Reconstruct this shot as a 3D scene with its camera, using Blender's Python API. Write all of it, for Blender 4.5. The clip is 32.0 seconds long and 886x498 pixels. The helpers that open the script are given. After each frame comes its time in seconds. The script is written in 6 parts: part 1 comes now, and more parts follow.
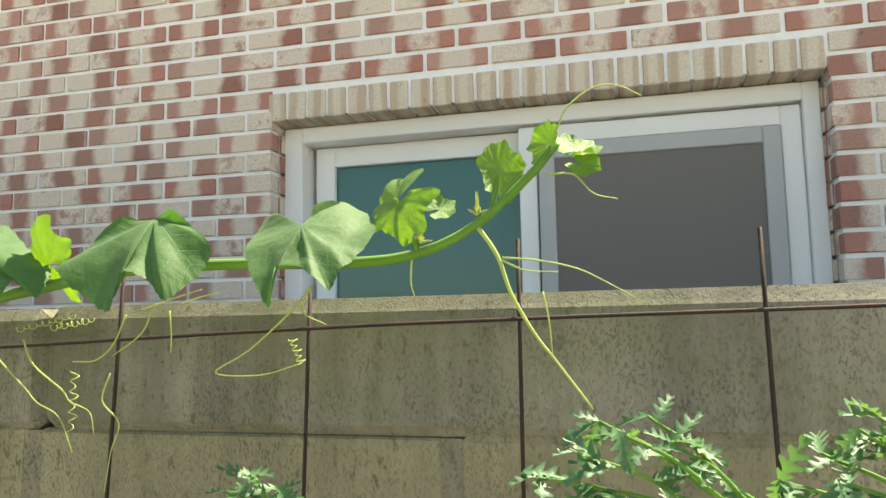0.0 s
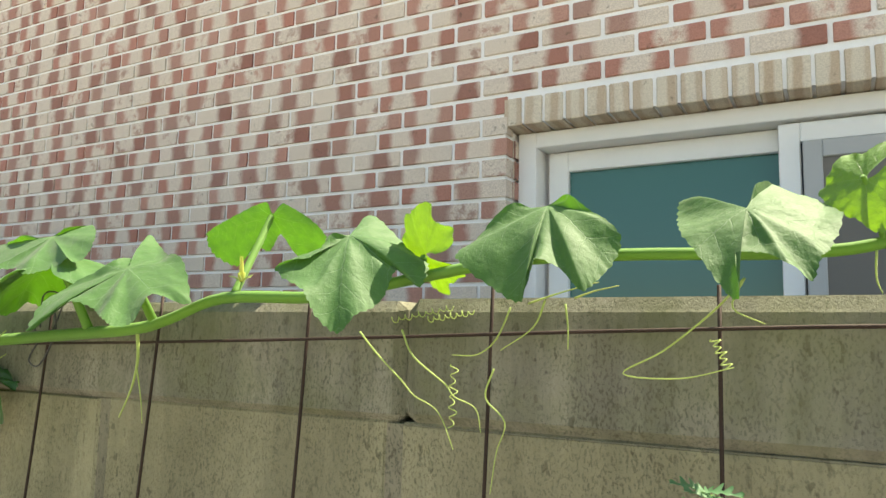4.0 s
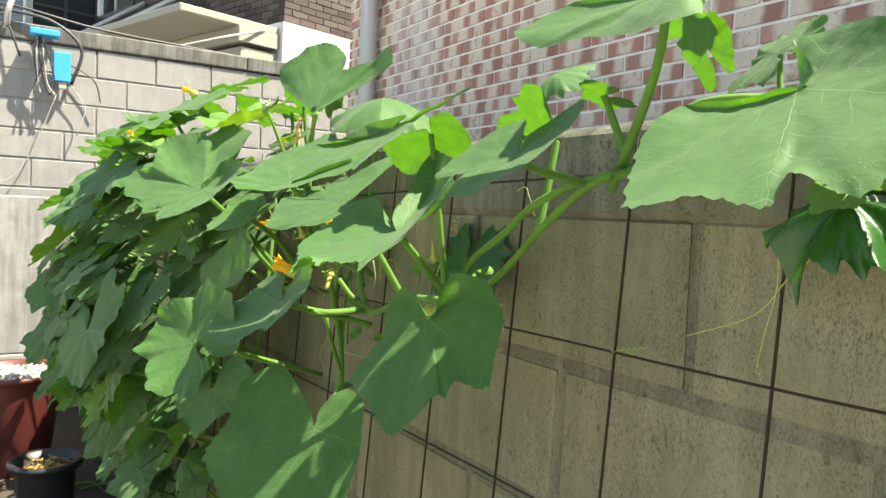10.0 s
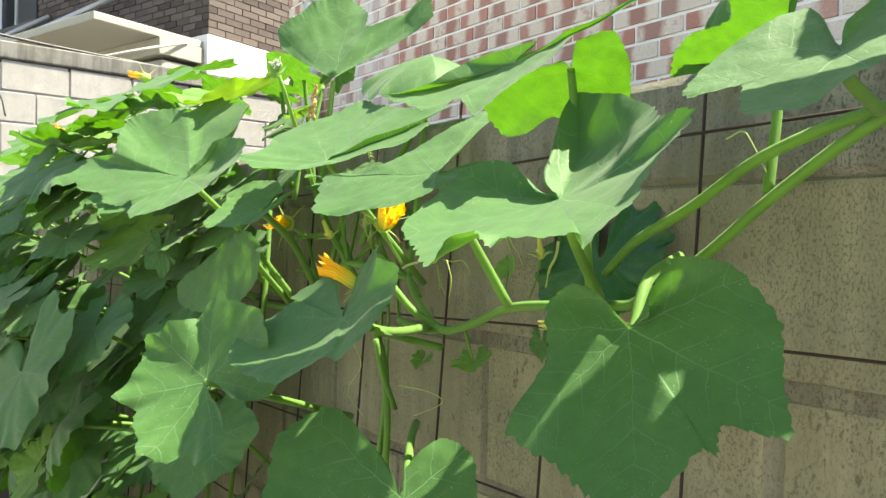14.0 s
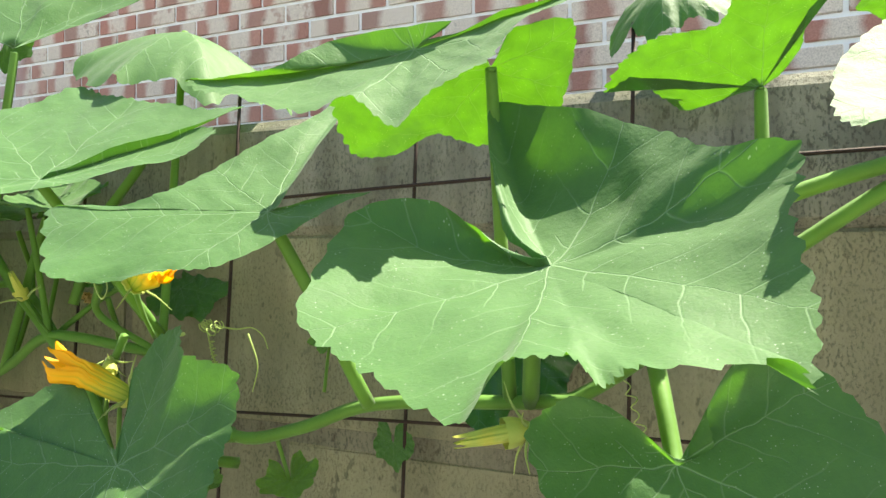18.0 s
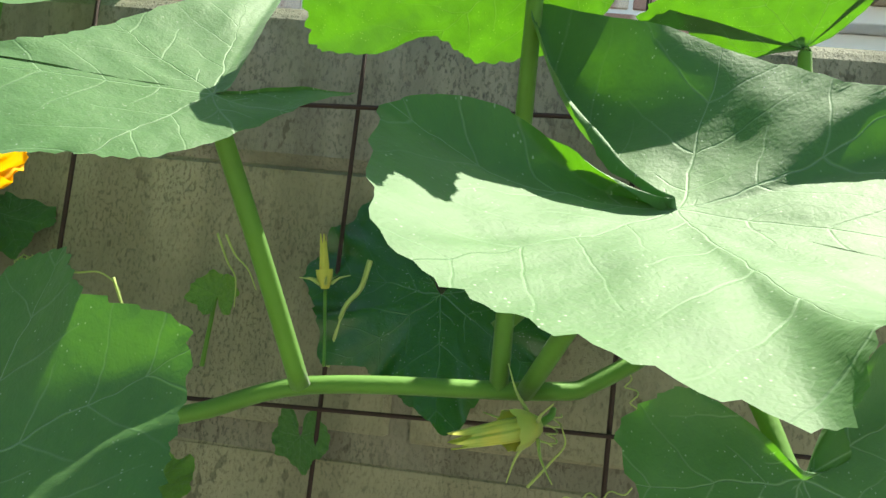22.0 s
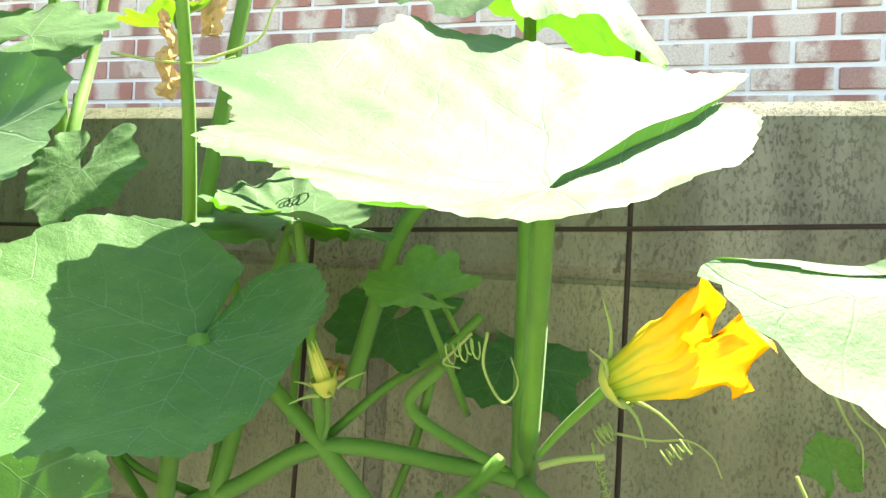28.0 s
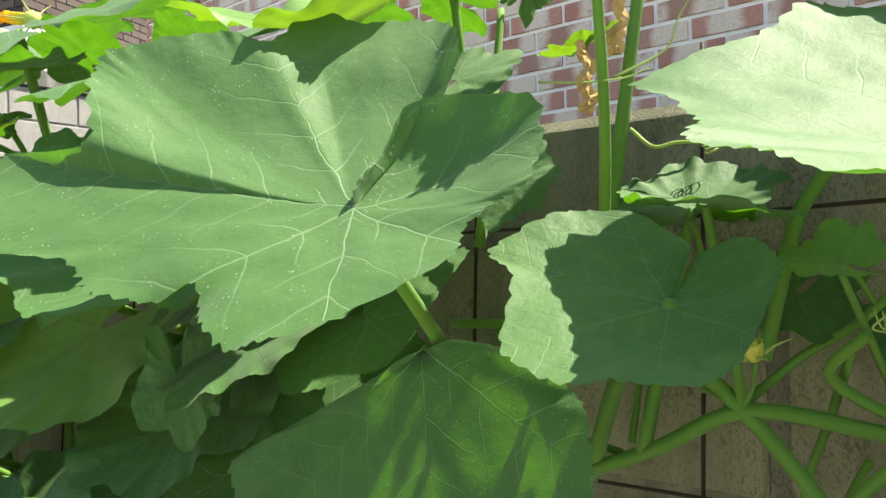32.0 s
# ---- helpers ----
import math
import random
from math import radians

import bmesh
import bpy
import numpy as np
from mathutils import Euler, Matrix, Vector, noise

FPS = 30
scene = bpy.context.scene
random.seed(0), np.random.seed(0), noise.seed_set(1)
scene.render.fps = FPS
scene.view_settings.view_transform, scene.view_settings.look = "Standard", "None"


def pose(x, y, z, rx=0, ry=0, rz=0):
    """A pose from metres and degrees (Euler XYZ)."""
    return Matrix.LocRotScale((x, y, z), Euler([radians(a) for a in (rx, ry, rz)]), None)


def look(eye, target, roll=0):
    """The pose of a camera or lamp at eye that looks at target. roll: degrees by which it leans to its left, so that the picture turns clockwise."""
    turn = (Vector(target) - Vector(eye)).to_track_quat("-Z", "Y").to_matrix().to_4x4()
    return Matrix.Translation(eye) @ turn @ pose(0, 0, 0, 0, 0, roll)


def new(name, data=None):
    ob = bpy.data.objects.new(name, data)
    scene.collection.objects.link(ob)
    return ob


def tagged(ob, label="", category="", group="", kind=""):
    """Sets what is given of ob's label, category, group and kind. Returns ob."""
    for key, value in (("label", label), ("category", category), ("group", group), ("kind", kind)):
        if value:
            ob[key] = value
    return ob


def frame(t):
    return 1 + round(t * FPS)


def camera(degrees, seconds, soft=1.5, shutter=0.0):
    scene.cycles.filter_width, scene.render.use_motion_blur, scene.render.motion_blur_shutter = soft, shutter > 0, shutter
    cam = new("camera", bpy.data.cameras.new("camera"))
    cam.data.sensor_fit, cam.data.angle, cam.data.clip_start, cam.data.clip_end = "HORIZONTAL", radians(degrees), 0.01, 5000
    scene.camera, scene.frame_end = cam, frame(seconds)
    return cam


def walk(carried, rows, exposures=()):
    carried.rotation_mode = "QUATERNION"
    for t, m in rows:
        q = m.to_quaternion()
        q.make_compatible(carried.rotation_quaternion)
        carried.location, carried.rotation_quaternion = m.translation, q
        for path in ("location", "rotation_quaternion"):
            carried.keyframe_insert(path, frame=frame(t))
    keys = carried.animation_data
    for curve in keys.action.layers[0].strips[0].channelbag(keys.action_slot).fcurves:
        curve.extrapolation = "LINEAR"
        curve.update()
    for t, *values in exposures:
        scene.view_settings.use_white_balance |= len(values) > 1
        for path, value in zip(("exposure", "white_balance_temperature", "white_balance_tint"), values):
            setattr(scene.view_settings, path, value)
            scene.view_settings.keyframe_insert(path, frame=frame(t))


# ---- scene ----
cam = camera(62.7, 32.0)
METRES, EYE, TILT, LEAN, TURN = 2.74, 1.35, 6.3, 1.01, 14.62
ROWS = [
    (0.0, 0.0, 0.0, 0.0, 0.0, 0.0, -0.0),
    (0.5, -0.0007, 0.0056, 0.0065, 2.77, 0.13, -0.39),
    (1.0, 0.0057, 0.0085, 0.0048, 5.7, 0.67, -0.67),
    (1.5, 0.0092, 0.0092, 0.0032, 9.0, 0.93, -0.9),
    (2.0, 0.0129, 0.0164, 0.0012, 11.28, 0.83, -0.58),
    (2.5, 0.0089, 0.0327, -0.0009, 10.08, 0.97, -0.85),
    (4.5, -0.0858, 0.0094, -0.0083, 18.07, 0.47, -0.19),
    (5.0, -0.1009, 0.0117, -0.0106, 23.27, -0.4, 0.65),
    (5.5, -0.1324, 0.0216, -0.0161, 27.17, -1.35, 0.99),
    (6.0, -0.157, 0.0403, -0.0149, 31.44, -1.29, 2.02),
    (6.5, -0.1751, 0.0459, -0.02, 35.15, -0.61, 2.5),
    (7.0, -0.1934, 0.0558, -0.0215, 38.67, 0.09, 3.06),
    (7.5, -0.2201, 0.0571, -0.0249, 40.87, 0.23, 2.93),
    (8.0, -0.2351, 0.0571, -0.0307, 43.44, -1.85, 3.53),
    (8.5, -0.2488, 0.0592, -0.0325, 45.31, -4.08, 3.03),
    (9.0, -0.2649, 0.0589, -0.0349, 45.48, -5.51, 2.71),
    (9.5, -0.2874, 0.0567, -0.038, 44.66, -6.87, 2.56),
    (10.0, -0.3048, 0.0551, -0.045, 44.18, -7.89, 1.11),
    (10.5, -0.3197, 0.073, -0.0517, 46.0, -8.58, 1.06),
    (11.0, -0.3337, 0.0821, -0.0621, 48.73, -8.05, 2.1),
    (11.5, -0.3443, 0.0882, -0.0744, 50.48, -8.57, 2.51),
    (12.0, -0.3526, 0.0941, -0.0779, 50.65, -9.12, 3.02),
    (12.5, -0.3702, 0.0877, -0.0807, 50.71, -8.8, 2.61),
    (13.0, -0.3996, 0.0812, -0.0775, 48.44, -7.91, 1.48),
    (13.5, -0.427, 0.0693, -0.0731, 41.83, -6.61, 1.51),
    (15.5, -0.4765, 0.1223, -0.0757, 31.37, -5.1, 1.6),
    (16.0, -0.4938, 0.1268, -0.0774, 25.16, -3.66, 0.76),
    (16.5, -0.5026, 0.1284, -0.0757, 18.33, -3.58, -0.39),
    (17.0, -0.5107, 0.1273, -0.0669, 13.31, -3.22, -0.89),
    (17.5, -0.5261, 0.126, -0.0641, 10.87, -3.74, -0.4),
    (18.0, -0.5454, 0.1338, -0.0648, 9.84, -5.55, -0.03),
    (18.5, -0.5559, 0.1424, -0.0699, 10.26, -5.4, -2.24),
    (19.0, -0.5563, 0.1521, -0.0739, 13.04, -5.35, -3.51),
    (19.5, -0.5687, 0.1567, -0.0698, 12.1, -4.62, -4.36),
    (20.0, -0.5665, 0.1626, -0.0735, 8.92, -3.94, -5.41),
    (20.5, -0.5796, 0.1648, -0.0766, 2.31, -4.27, -6.76),
    (21.0, -0.5873, 0.1658, -0.0773, -2.6, -4.35, -7.12),
    (21.5, -0.5932, 0.1688, -0.0791, -6.52, -4.59, -7.84),
    (22.0, -0.5968, 0.1768, -0.0822, -8.15, -5.28, -7.87),
    (22.5, -0.6001, 0.1852, -0.0816, -5.58, -5.7, -6.46),
    (23.0, -0.6039, 0.1956, -0.0849, -0.41, -5.73, -5.9),
    (23.5, -0.6217, 0.2013, -0.0859, 5.97, -6.08, -5.72),
    (24.0, -0.6361, 0.2003, -0.0852, 9.68, -6.73, -5.37),
    (24.5, -0.643, 0.1984, -0.0881, 9.68, -7.16, -4.62),
    (26.5, -0.6768, 0.2135, -0.0886, 4.54, -5.79, -5.66),
    (27.0, -0.6885, 0.2193, -0.0859, 3.65, -5.26, -5.76),
    (27.5, -0.6975, 0.2198, -0.0795, 1.52, -5.47, -4.64),
    (28.0, -0.703, 0.2171, -0.0647, 0.88, -5.63, -3.6),
    (28.5, -0.7084, 0.212, -0.0502, 5.34, -5.48, -1.71),
    (29.0, -0.7084, 0.2089, -0.0449, 10.56, -3.87, 0.58),
    (29.5, -0.7076, 0.2033, -0.0296, 14.15, -2.2, 0.78),
    (30.0, -0.7071, 0.2011, -0.0228, 17.43, -1.16, 1.26),
    (30.5, -0.7157, 0.1982, -0.0287, 19.56, -1.31, 1.15),
    (31.0, -0.7183, 0.1961, -0.0384, 22.04, -2.04, 1.56),
    (31.5, -0.7223, 0.1932, -0.0512, 23.42, -3.9, 1.98),
    (32.0, -0.7203, 0.1912, -0.0663, 24.17, -5.5, 2.83),
]
EXPOSURES = [(0.0, 1.8, 8000, 4), (6.0, 1.85, 7700, 4), (10.0, 1.9, 7500, 4), (13.0, 2.15, 7400, 4), (17.0, 2.15, 7300, 4), (20.0, 1.9, 7100, 4), (22.0, 1.8, 7000, -4), (24.0, 2.3, 7100, -6), (27.0, 2.5, 7200, -6), (28.0, 2.75, 7200, 2), (28.5, 2.2, 7200, 4), (29.0, 1.85, 7200, 4), (30.0, 1.75, 7200, 6), (32.0, 1.8, 7200, 6)]
walk(cam, [(t, pose(0, 0, EYE, TILT, LEAN, TURN) @ pose(METRES * x, METRES * y, METRES * z, 90 + pitch, roll, yaw)) for t, x, y, z, yaw, pitch, roll in ROWS], EXPOSURES)

# ---- light ----
SUN = Vector((0.36, 0.42, 1.0)).normalized()
world = bpy.data.worlds.new("sky")
scene.world = world
world.use_nodes = True
wt = world.node_tree
sky = wt.nodes.new("ShaderNodeTexSky")
sky.sky_type, sky.sun_disc = "NISHITA", False
sky.sun_elevation = math.asin(SUN.z)
sky.sun_rotation = math.atan2(SUN.x, SUN.y)
wt.links.new(sky.outputs[0], wt.nodes["Background"].inputs[0])
wt.nodes["Background"].inputs[1].default_value = 0.095
sun = new("sun", bpy.data.lights.new("sun", "SUN"))
sun.data.energy, sun.data.angle, sun.data.color = 5.0, radians(0.5), (1.0, 0.96, 0.88)
sun.matrix_world = look((0, 0, 12), Vector((0, 0, 12)) - SUN)


# ---- small tools ----
def rng(seed):
    return random.Random(seed)


def mesh_from(name, verts, faces, mat=None, smooth=False, uvs=None):
    me = bpy.data.meshes.new(name)
    me.from_pydata([tuple(v) for v in verts], [], faces)
    if uvs is not None:
        layer = me.uv_layers.new(name="UVMap")
        idx = np.zeros(len(me.loops), dtype=np.int32)
        me.loops.foreach_get("vertex_index", idx)
        layer.data.foreach_set("uv", np.asarray(uvs, dtype=np.float32)[idx].ravel())
    if mat:
        me.materials.append(mat)
    if smooth:
        me.polygons.foreach_set("use_smooth", [True] * len(me.polygons))
    me.update()
    return me


def link(name, me, parent=None, m=None, label=""):
    ob = new(name, me)
    if m is not None:
        ob.matrix_basis = m
    if parent is not None:
        ob.parent = parent
    if label:
        tagged(ob, label)
    return ob


def part(name, bm, material, parent=None, label="", smooth=False):
    """Links a bmesh as one mesh object under a thing or a part."""
    me = bpy.data.meshes.new(name)
    bm.to_mesh(me)
    bm.free()
    me.materials.append(material)
    if smooth:
        me.polygons.foreach_set("use_smooth", [True] * len(me.polygons))
    return link(name, me, parent, None, label)


def box(lo, hi, bevel=0.0, jag=0.0, seed=0, seg=1):
    bm = bmesh.new()
    bmesh.ops.create_cube(bm, size=1)
    lo, hi = Vector(lo), Vector(hi)
    for v in bm.verts:
        v.co = Vector([(a + b) / 2 + c * (b - a) for a, b, c in zip(lo, hi, v.co)])
    if bevel:
        bmesh.ops.bevel(bm, geom=bm.edges[:], offset=bevel, segments=seg, affect="EDGES", profile=0.5)
    if jag:
        r = rng(seed)
        for v in bm.verts:
            v.co += Vector([r.uniform(-jag, jag) for _ in range(3)])
    return bm


def lathe(profile, steps=32, wobble=0.0, seed=0):
    """A turned shape from (radius, height) pairs, round z."""
    r = rng(seed)
    bm = bmesh.new()
    ph = r.uniform(0, 6)
    rings = []
    for rad, h in profile:
        rings.append([bm.verts.new((rad * (1 + wobble * math.sin(2 * a + ph)) * math.cos(a), rad * (1 + wobble * math.sin(3 * a)) * math.sin(a), h))
                      for a in [2 * math.pi * k / steps for k in range(steps)]])
    for a, b in zip(rings, rings[1:]):
        for k in range(steps):
            bm.faces.new((a[k], a[(k + 1) % steps], b[(k + 1) % steps], b[k]))
    bm.faces.new(rings[0][::-1])
    bm.faces.new(rings[-1])
    return bm


def smooth_line(pts, per=6):
    """Catmull-Rom through the points."""
    p = [Vector(q) for q in pts]
    if len(p) < 3:
        return [p[0].lerp(p[-1], k / per) for k in range(per + 1)]
    p = [2 * p[0] - p[1]] + p + [2 * p[-1] - p[-2]]
    out = []
    for a, b, c, d in zip(p, p[1:], p[2:], p[3:]):
        for k in range(per):
            t = k / per
            out.append(0.5 * (2 * b + (c - a) * t + (2 * a - 5 * b + 4 * c - d) * t * t + (3 * b - a - 3 * c + d) * t ** 3))
    out.append(p[-2])
    return out


def tube_data(line, radii, sides=8, ridge=0.0):
    """Verts and faces of a tube along a line; radii: one number, or (start, end)."""
    r0, r1 = radii if isinstance(radii, tuple) else (radii, radii)
    n, verts, faces = len(line), [], []
    side = None
    for i, p in enumerate(line):
        t = (line[min(i + 1, n - 1)] - line[max(i - 1, 0)]).normalized()
        if side is None:
            side = t.orthogonal().normalized()
        side = (side - t * side.dot(t)).normalized()
        up = t.cross(side)
        rad = r0 + (r1 - r0) * i / (n - 1)
        for k in range(sides):
            a = 2 * math.pi * k / sides
            rr = rad * (1 + (ridge if k % 2 else -ridge))
            verts.append(p + rr * (math.cos(a) * side + math.sin(a) * up))
    for i in range(n - 1):
        for k in range(sides):
            a, b = i * sides + k, i * sides + (k + 1) % sides
            faces.append((a, b, b + sides, a + sides))
    faces.append(tuple(range(sides))[::-1])
    faces.append(tuple(range((n - 1) * sides, n * sides)))
    return verts, faces


def tube(name, pts, radii, mat, parent=None, sides=8, per=6, ridge=0.0, label=""):
    verts, faces = tube_data(smooth_line(pts, per), radii, sides, ridge)
    return link(name, mesh_from(name, verts, faces, mat, True), parent, None, label)


def empty(name, place=(0, 0, 0), **tags):
    ob = new(name)
    ob.matrix_basis = Matrix.Translation(place)
    return tagged(ob, **tags)


# ---- materials ----
class Nodes:
    """A short way to write node materials."""

    def __init__(self, name):
        self.mat = bpy.data.materials.new(name)
        self.mat.use_nodes = True
        self.t = self.mat.node_tree
        self.bsdf = self.t.nodes["Principled BSDF"]

    def put(self, socket, value):
        if isinstance(value, bpy.types.NodeSocket):
            self.t.links.new(value, socket)
        elif isinstance(value, (tuple, list)) and len(value) == 3 and socket.type == "RGBA":
            socket.default_value = (*value, 1)
        else:
            socket.default_value = value

    def node(self, kind, out=0, set=None, **ins):
        n = self.t.nodes.new("ShaderNode" + kind)
        set = set or {}
        if "operation" in set:
            n.operation = set["operation"]
        if "use_clamp" in set:
            n.use_clamp = set["use_clamp"]
        if "feature" in set:
            n.feature = set["feature"]
        for k, v in ins.items():
            self.put(n.inputs[int(k[1:]) if k[0] == "i" and k[1:].isdigit() else k.replace("_", " ")], v)
        return n.outputs[out]

    def math(self, op, a, b=0.0, c=0.0, clamp=False):
        return self.node("Math", set={"operation": op, "use_clamp": clamp}, i0=a, i1=b, i2=c)

    def mix(self, fac, a, b, mode="MIX"):
        n = self.t.nodes.new("ShaderNodeMix")
        n.data_type, n.blend_type = "RGBA", mode
        self.put(n.inputs[0], fac)
        self.put(n.inputs[6], a)
        self.put(n.inputs[7], b)
        return n.outputs[2]

    def ramp(self, fac, stops):
        n = self.t.nodes.new("ShaderNodeValToRGB")
        self.put(n.inputs[0], fac)
        e = n.color_ramp.elements
        while len(e) < len(stops):
            e.new(0.5)
        for el, (pos, col) in zip(e, stops):
            el.position = pos
            el.color = (*col, 1) if isinstance(col, tuple) else (col, col, col, 1)
        return n.outputs[0]

    def noise(self, scale, detail=4.0, rough=0.6, vec=None, out=0, w=None):
        ins = {"Scale": scale, "Detail": detail, "Roughness": rough}
        if vec is not None:
            ins["Vector"] = vec
        return self.node("TexNoise", out, **ins)

    def coord(self, which="Object"):
        return self.node("TexCoord", {"Generated": 0, "UV": 2, "Object": 3}[which])

    def pos(self):
        return self.node("NewGeometry", 0)

    def scale(self, vec, s):
        return self.node("Mapping", Vector=vec, Scale=s)

    def bump(self, height, strength=0.3, distance=0.01):
        return self.node("Bump", Strength=strength, Distance=distance, Height=height)

    def done(self, color=None, rough=0.6, metal=0.0, normal=None, spec=0.5):
        b = self.bsdf.inputs
        if color is not None:
            self.put(b["Base Color"], color)
        self.put(b["Roughness"], rough)
        self.put(b["Metallic"], metal)
        self.put(b["Specular IOR Level"], spec)
        if normal is not None:
            self.put(b["Normal"], normal)
        return self.mat


def plain(name, color, rough=0.5, metal=0.0, vary=0.25, scale=18.0, bump=0.15, dist=0.002):
    n = Nodes(name)
    p = n.pos()
    a, b = n.noise(scale, 5, 0.6, p), n.noise(scale * 9, 3, 0.6, p)
    mixed = n.math("ADD", n.math("MULTIPLY", a, 0.65), n.math("MULTIPLY", b, 0.35))
    col = n.mix(mixed, tuple(c * (1 - vary) for c in color), tuple(min(1, c * (1 + vary)) for c in color))
    return n.done(col, rough, metal, n.bump(b, bump, dist))


def concrete(name, light, dark, streak=0.5, pits=0.6, moss=0.0):
    """Cast concrete: mottled, streaked downwards, with dark pits."""
    n = Nodes(name)
    p = n.pos()
    fine = n.noise(130, 6, 0.75, n.scale(p, (1.0, 1.0, 0.6)))
    mid = n.noise(9, 5, 0.65, p)
    run = n.noise(5, 4, 0.6, n.scale(p, (5.0, 5.0, 0.55)))
    specks = n.noise(460, 3, 0.65, n.scale(p, (1.0, 1.0, 0.55)))
    pit = n.math("MULTIPLY", n.ramp(specks, [(0.53, 0.0), (0.61, 1.0)]), n.ramp(n.noise(11, 4, 0.65, p), [(0.38, 0.25), (0.60, 1.0)]))
    col = n.mix(n.ramp(mid, [(0.3, 0.0), (0.72, 1.0)]), dark, light)
    col = n.mix(n.math("MULTIPLY", n.ramp(run, [(0.42, 1.0), (0.62, 0.0)]), streak), col, tuple(c * 0.42 for c in dark))
    col = n.mix(n.math("MULTIPLY", fine, 0.35), col, tuple(c * 0.6 for c in dark))
    col = n.mix(n.math("MULTIPLY", pit, pits), col, tuple(c * 0.28 for c in dark))
    coarse = n.ramp(n.noise(150, 2, 0.5, n.scale(p, (1.0, 1.0, 0.5))), [(0.62, 0.0), (0.68, 1.0)])
    col = n.mix(n.math("MULTIPLY", n.math("MULTIPLY", coarse, n.ramp(n.noise(7, 3, 0.6, p), [(0.4, 0.2), (0.6, 1.0)])), pits), col, tuple(c * 0.22 for c in dark))
    if moss:
        col = n.mix(n.math("MULTIPLY", n.ramp(n.noise(6, 4, 0.7, p), [(0.45, 0.0), (0.7, 1.0)]), moss), col, (0.13, 0.14, 0.06))
    h = n.math("SUBTRACT", n.math("ADD", n.math("MULTIPLY", fine, 0.5), n.math("MULTIPLY", mid, 0.4)), n.math("MULTIPLY", pit, 0.6))
    return n.done(col, 0.93, 0, n.bump(h, 0.55, 0.006), 0.2)


def brick_paint(name, per_object, red, cream, dark, bands=True, bloom=True):
    """Flashed facing brick: soft upright bands of red and cream, shifted at random from brick to brick."""
    n = Nodes(name)
    uv = n.coord("UV")
    rnd = n.node("ObjectInfo", 5) if per_object else n.node("NewGeometry", 8)
    r2 = n.math("FRACT", n.math("MULTIPLY", rnd, 17.31))
    r3 = n.math("FRACT", n.math("MULTIPLY", rnd, 57.7))
    p = n.pos()
    sep = n.node("SeparateXYZ", 0, Vector=uv)
    wob = n.math("MULTIPLY", n.math("SUBTRACT", n.noise(16, 2, 0.5, p), 0.5), 0.25)
    u = n.math("ADD", sep, wob)
    if bands:   # dark at both ends, or one dark band
        ends = n.ramp(n.math("ABSOLUTE", n.math("SUBTRACT", u, 0.5)), [(0.16, 0.0), (0.29, 1.0)])
        at = n.math("ADD", 0.12, n.math("MULTIPLY", r3, 0.76))
        one = n.ramp(n.math("ABSOLUTE", n.math("SUBTRACT", u, at)), [(0.15, 1.0), (0.29, 0.0)])
        f = n.mix(n.math("GREATER_THAN", r2, 0.46), ends, one)
        f = n.math("MULTIPLY", f, n.math("ADD", 0.78, n.math("MULTIPLY", r3, 0.22)))
        blotch = n.ramp(n.noise(26, 3, 0.6, p), [(0.50, 0.0), (0.66, 0.7)])
        f = n.math("MAXIMUM", f, n.math("MULTIPLY", blotch, n.math("GREATER_THAN", n.math("FRACT", n.math("MULTIPLY", rnd, 91.3)), 0.7)))
    else:
        f = n.ramp(n.math("ADD", n.math("MULTIPLY", r2, 0.8), wob), [(0.1, 0.0), (0.9, 1.0)])
    reds = n.mix(r2, red, dark)
    col = n.mix(f, cream, reds)
    fine = n.noise(240, 4, 0.7, p)
    col = n.mix(n.math("MULTIPLY", n.ramp(fine, [(0.35, 1.0), (0.6, 0.0)]), 0.35), col, tuple(c * 0.45 for c in dark))
    spots = n.ramp(n.noise(34, 3, 0.6, p), [(0.66, 0.0), (0.74, 1.0)])
    col = n.mix(n.math("MULTIPLY", spots, 0.5), col, (0.10, 0.07, 0.05))
    if bloom:
        px = n.node("SeparateXYZ", 0, Vector=p)
        near = n.math("SUBTRACT", 1.0, n.math("MULTIPLY", n.math("ABSOLUTE", n.math("ADD", px, 4.72)), 2.6), clamp=True)
        haze = n.math("MULTIPLY", near, n.ramp(n.noise(4, 4, 0.6, n.scale(p, (2.5, 1.0, 0.5))), [(0.3, 0.0), (0.55, 1.0)]))
        haze = n.math("ADD", haze, n.math("MULTIPLY", n.ramp(n.noise(1.6, 5, 0.7, p), [(0.56, 0.0), (0.75, 1.0)]), 0.12), clamp=True)
        col = n.mix(n.math("MULTIPLY", haze, 0.75), col, (0.62, 0.60, 0.60))
    return n.done(col, 0.8, 0, n.bump(fine, 0.3, 0.002), 0.3)


